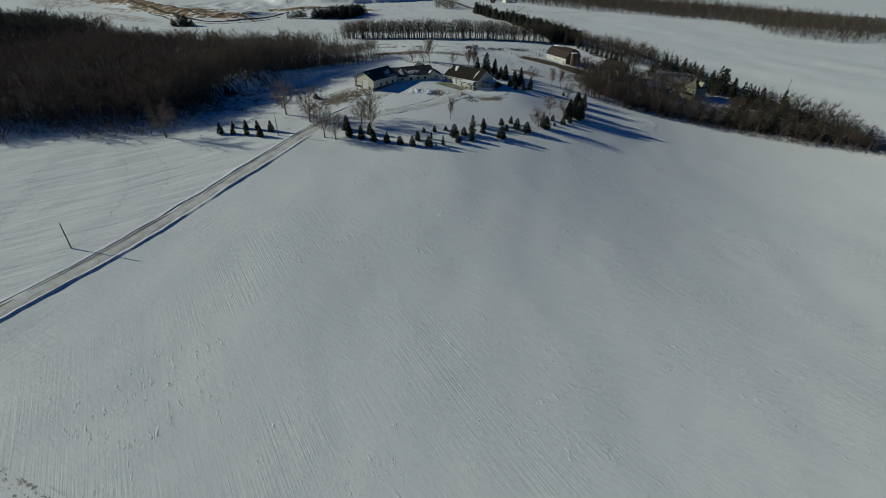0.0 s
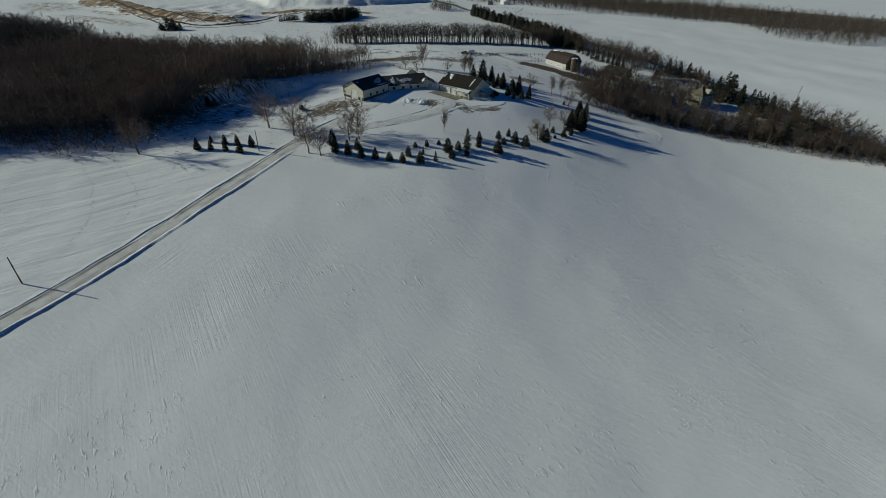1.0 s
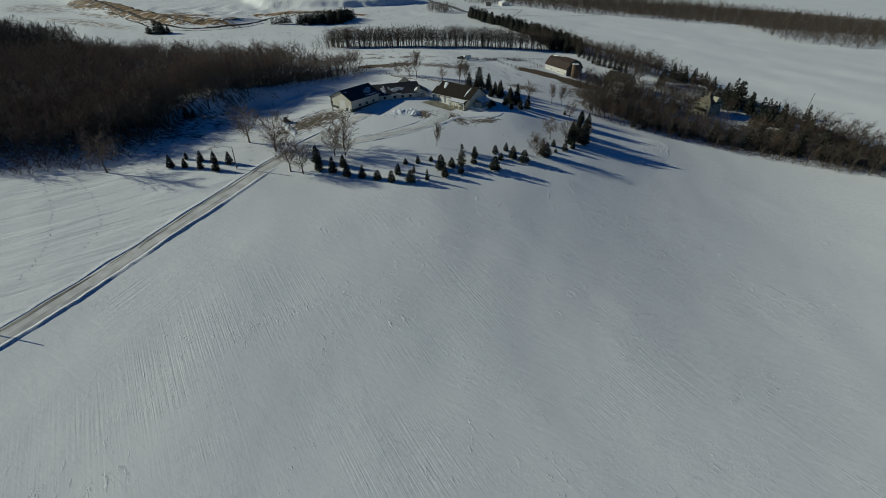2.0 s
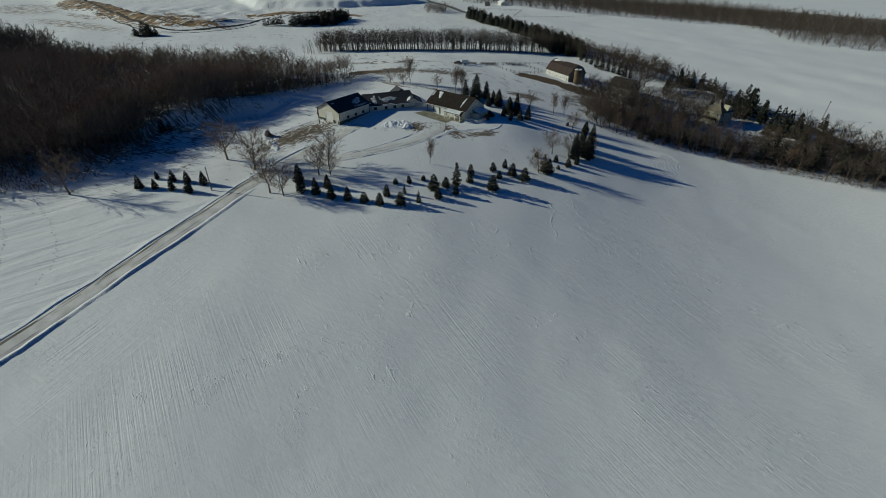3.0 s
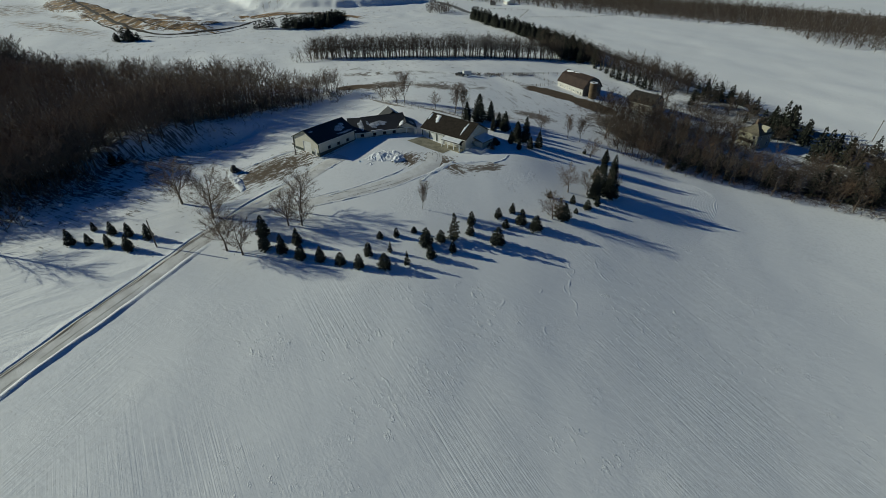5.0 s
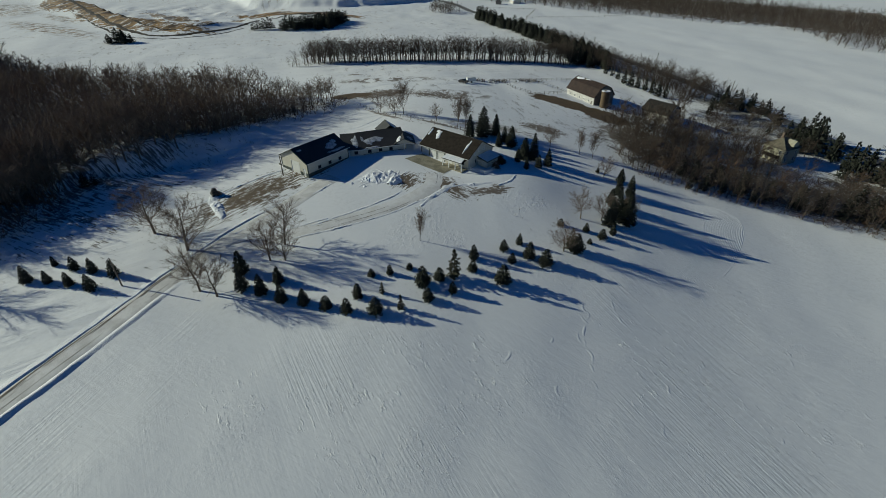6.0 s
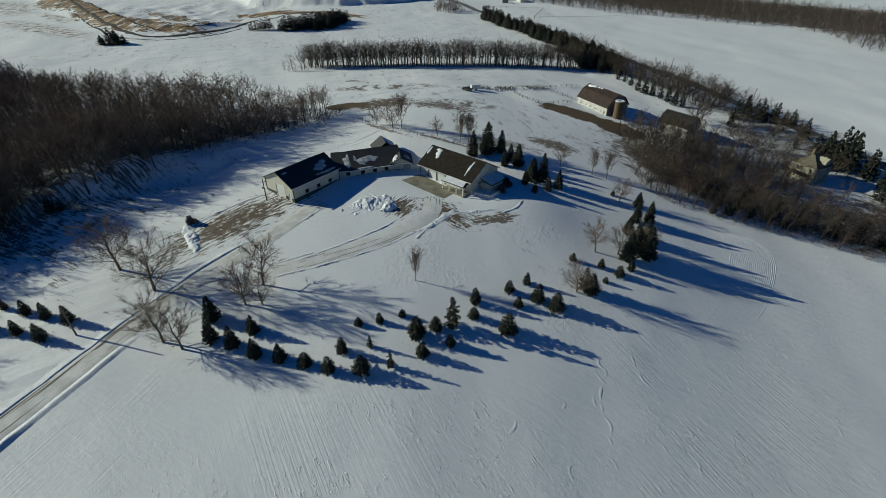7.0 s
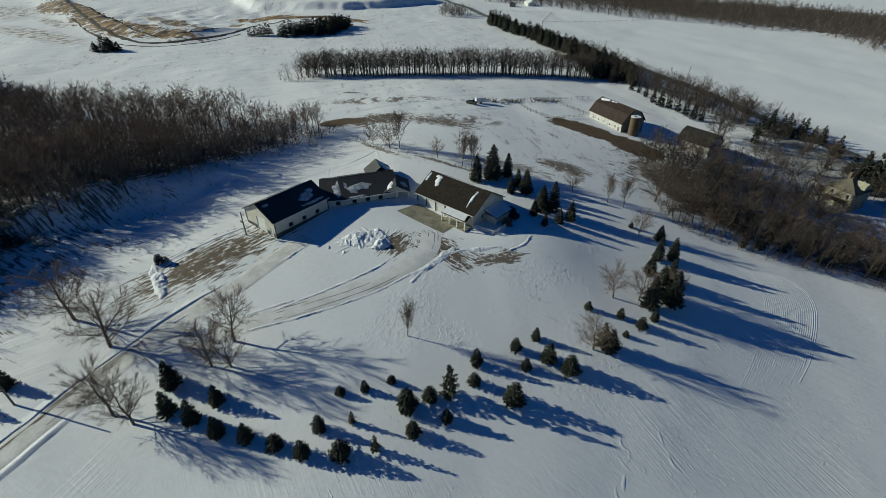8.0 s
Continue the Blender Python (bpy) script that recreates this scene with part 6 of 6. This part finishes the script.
parked_machine(16.6, 315.0, 150, DARKMETAL, "snowed-in dark pickup truck in the pasture", "truck", "pickup_truck")
trailer = thing("stock_trailer", pose(20.2, 318.5, lz(20.2, 318.5), 0, 0, 20), "white box trailer standing by the scrap row", "trailer")
part("box", box(-2, 2, -1, 1, 0.6, 2.4, 0.06), WHITE, trailer)
for s_ in (-1, 1):
    part("wheel", tube((0, s_ * 0.95, 0.4), (0, s_ * 1.15, 0.4), 0.4, 0.4, 14), DARKMETAL, trailer)
part("drawbar", tube((2, 0, 0.6), (3.4, 0, 0.5), 0.06, 0.06, 6), DARKMETAL, trailer)

# a row of scrap timber and implements along the fence
rng_ = np.random.default_rng(77)
for i_ in range(46):
    f_ = i_ / 45
    x_, y_ = 19 + 36 * f_ + rng_.normal(0, 0.8), 323 + 10 * f_ ** 1.2 + rng_.normal(0, 1.3)
    if 0.55 < f_ < 0.68:
        continue
    pile = thing("scrap_pile", pose(x_, y_, lz(x_, y_), 0, 0, rng_.uniform(0, 180)), "scrap timber and old implements half buried in snow", "scrap pile", "scrap row in the pasture")
    for k_ in range(5):
        a_ = rng_.uniform(-1, 1, 3)
        part("beam", tube((a_[0], a_[1], -0.1), (a_[0] + rng_.uniform(-1.6, 1.6), a_[1] + rng_.uniform(-0.8, 0.8), rng_.uniform(0.3, 1.3)), 0.12, 0.1, 5), RUSTY if k_ % 2 else DARKMETAL, pile)
    part("snow_cover", box(-0.7, 0.5, -0.4, 0.4, 0.0, rng_.uniform(0.15, 0.5), 0.1), DRIFT, pile)


def post_fence(points, gap, h, label, group, rails=2, size=0.10):
    ob = thing("post_fence", Matrix(), label, "fence", group)
    for (xa, ya), (xb, yb) in zip(points, points[1:]):
        n = max(1, round(math.hypot(xb - xa, yb - ya) / gap))
        for i in range(n):
            x, y = xa + (xb - xa) * i / n, ya + (yb - ya) * i / n
            part("post", tube((x, y, lz(x, y) - 0.4), (x, y, lz(x, y) + h), size, size, 5), POLEWOOD, ob)
            x2, y2 = xa + (xb - xa) * (i + 1) / n, ya + (yb - ya) * (i + 1) / n
            for k in range(rails):
                u = h * (k + 1) / (rails + 0.4)
                part("rail", tube((x, y, lz(x, y) + u), (x2, y2, lz(x2, y2) + u), 0.4 * size, 0.4 * size, 4), POLEWOOD, ob)


post_fence([(34, 326.5), (48.5, 334), (74, 345)], 3.2, 1.3, "grey wooden pasture fence in the snow", "pasture fences")
post_fence([(36, 325), (40.5, 312), (48.5, 303.5), (62, 311)], 2.6, 1.3, "grey wooden corral fence in the snow", "pasture fences")
post_fence([(50, 334), (60, 323), (65, 315)], 2.8, 1.3, "grey wooden corral fence beside the barn", "pasture fences")
post_fence([(37, 628), (97, 628), (80, 567), (180, 592)], 6, 1.6, "distant fence round the far paddock", "far fences", 1, 0.14)
post_fence([(-24, 270), (-12, 258), (2, 250), (14, 246), (24, 247)], 3.0, 1.2, "wire fence with thin posts behind the house", "yard fences", 1, 0.045)

# ---- country road behind the farmstead ----
tagged(strip("road", ROADLINE, [(-3.3, 0.05), (0, 0.12), (3.3, 0.05)], ASPHALT, 4.0), "dark cleared asphalt country road", "road", kind="structure")

# ---- far farm ----
far_farm = thing("far_farmstead_barn", pose(80, 676, lz(80, 676), 0, 0, 10), "small distant white farm building", "barn")
part("wall", prism([(0, -1), (8, -1), (8, 3), (4, 5), (0, 3)], 0, 16), BARNWALL, far_farm)
gable_roof(far_farm, 0, 8, 0, 16, 3, 5, 0.4, DRIFT, "y", 0.15, False)
far_shed = thing("far_shed", pose(60, 668, lz(60, 668), 0, 0, -5), "small distant grey farm shed", "shed")
part("wall", prism([(0, -1), (6, -1), (6, 2.6), (3, 4), (0, 2.6)], 0, 7), GREYWOOD, far_shed)
gable_roof(far_shed, 0, 6, 0, 7, 2.6, 4, 0.3, SHINGLE, "y", 0.12, False)

# ---- the gravel pit far off ----
PIT_ROAD = [(-413, 675), (-330, 579), (-273, 516), (-227, 474), (-201, 463), (-176, 471), (-162, 502), (-157, 531), (-150, 554), (-136, 584), (-106, 592)]
# this dark strip also paints the shaded edge of the spoil bank
tagged(strip("pit_road", PIT_ROAD, [(-1.6, 0.1), (-0.5, 0.3), (0.6, 0.3), (1.5, 0.1)], DIRTSHADE, 3.0, 0.6, 91), "dark track and shaded bank edge round the gravel pit", "track", kind="structure")
for k_, off_ in enumerate((-13.0, 9.0)):
    line_ = [p for p in beside(PIT_ROAD[1:7], off_)]
    tagged(strip("pit_track", line_, [(-0.6, 0.1), (0.0, 0.22), (0.6, 0.1)], DIRTSHADE, 3.0, 0.7, 95 + k_), "thin dark track along the spoil bank", "track", "pit tracks", "structure")
# trails of animal prints across the field: flat marks, the hollows' shade put in as grey
for k_, line_ in enumerate(([(-113, 158), (-108, 151), (-102, 144), (-97, 135), (-93, 126), (-92, 116)], [(-102, 158), (-96, 152), (-90, 145), (-85, 136), (-84, 128)], [(-125, 144), (-126, 138), (-124, 131), (-120, 125), (-118, 112)], [(-112, 153), (-105, 154), (-97, 157)])):
    rng_ = np.random.default_rng(300 + k_)
    trail_ = spline(line_, 0.9) + rng_.normal(0, 0.26, (len(spline(line_, 0.9)), 2))
    v_, f_ = [], []
    for x_, y_ in trail_:
        n_ = len(v_)
        for i_ in range(6):
            w_ = i_ * math.pi / 3
            px_, py_ = x_ + 0.11 * math.cos(w_), y_ + 0.16 * math.sin(w_)
            v_.append((px_, py_, float(ground_z(px_, py_)) + 0.05))
        f_.append(tuple(range(n_, n_ + 6)))
    tagged(new("track_trail", mesh_of("track_trail", v_, f_, [THINSNOW_PRINTS])), "trail of animal prints crossing the snowy field", "animal tracks", "animal trails", "stuff")
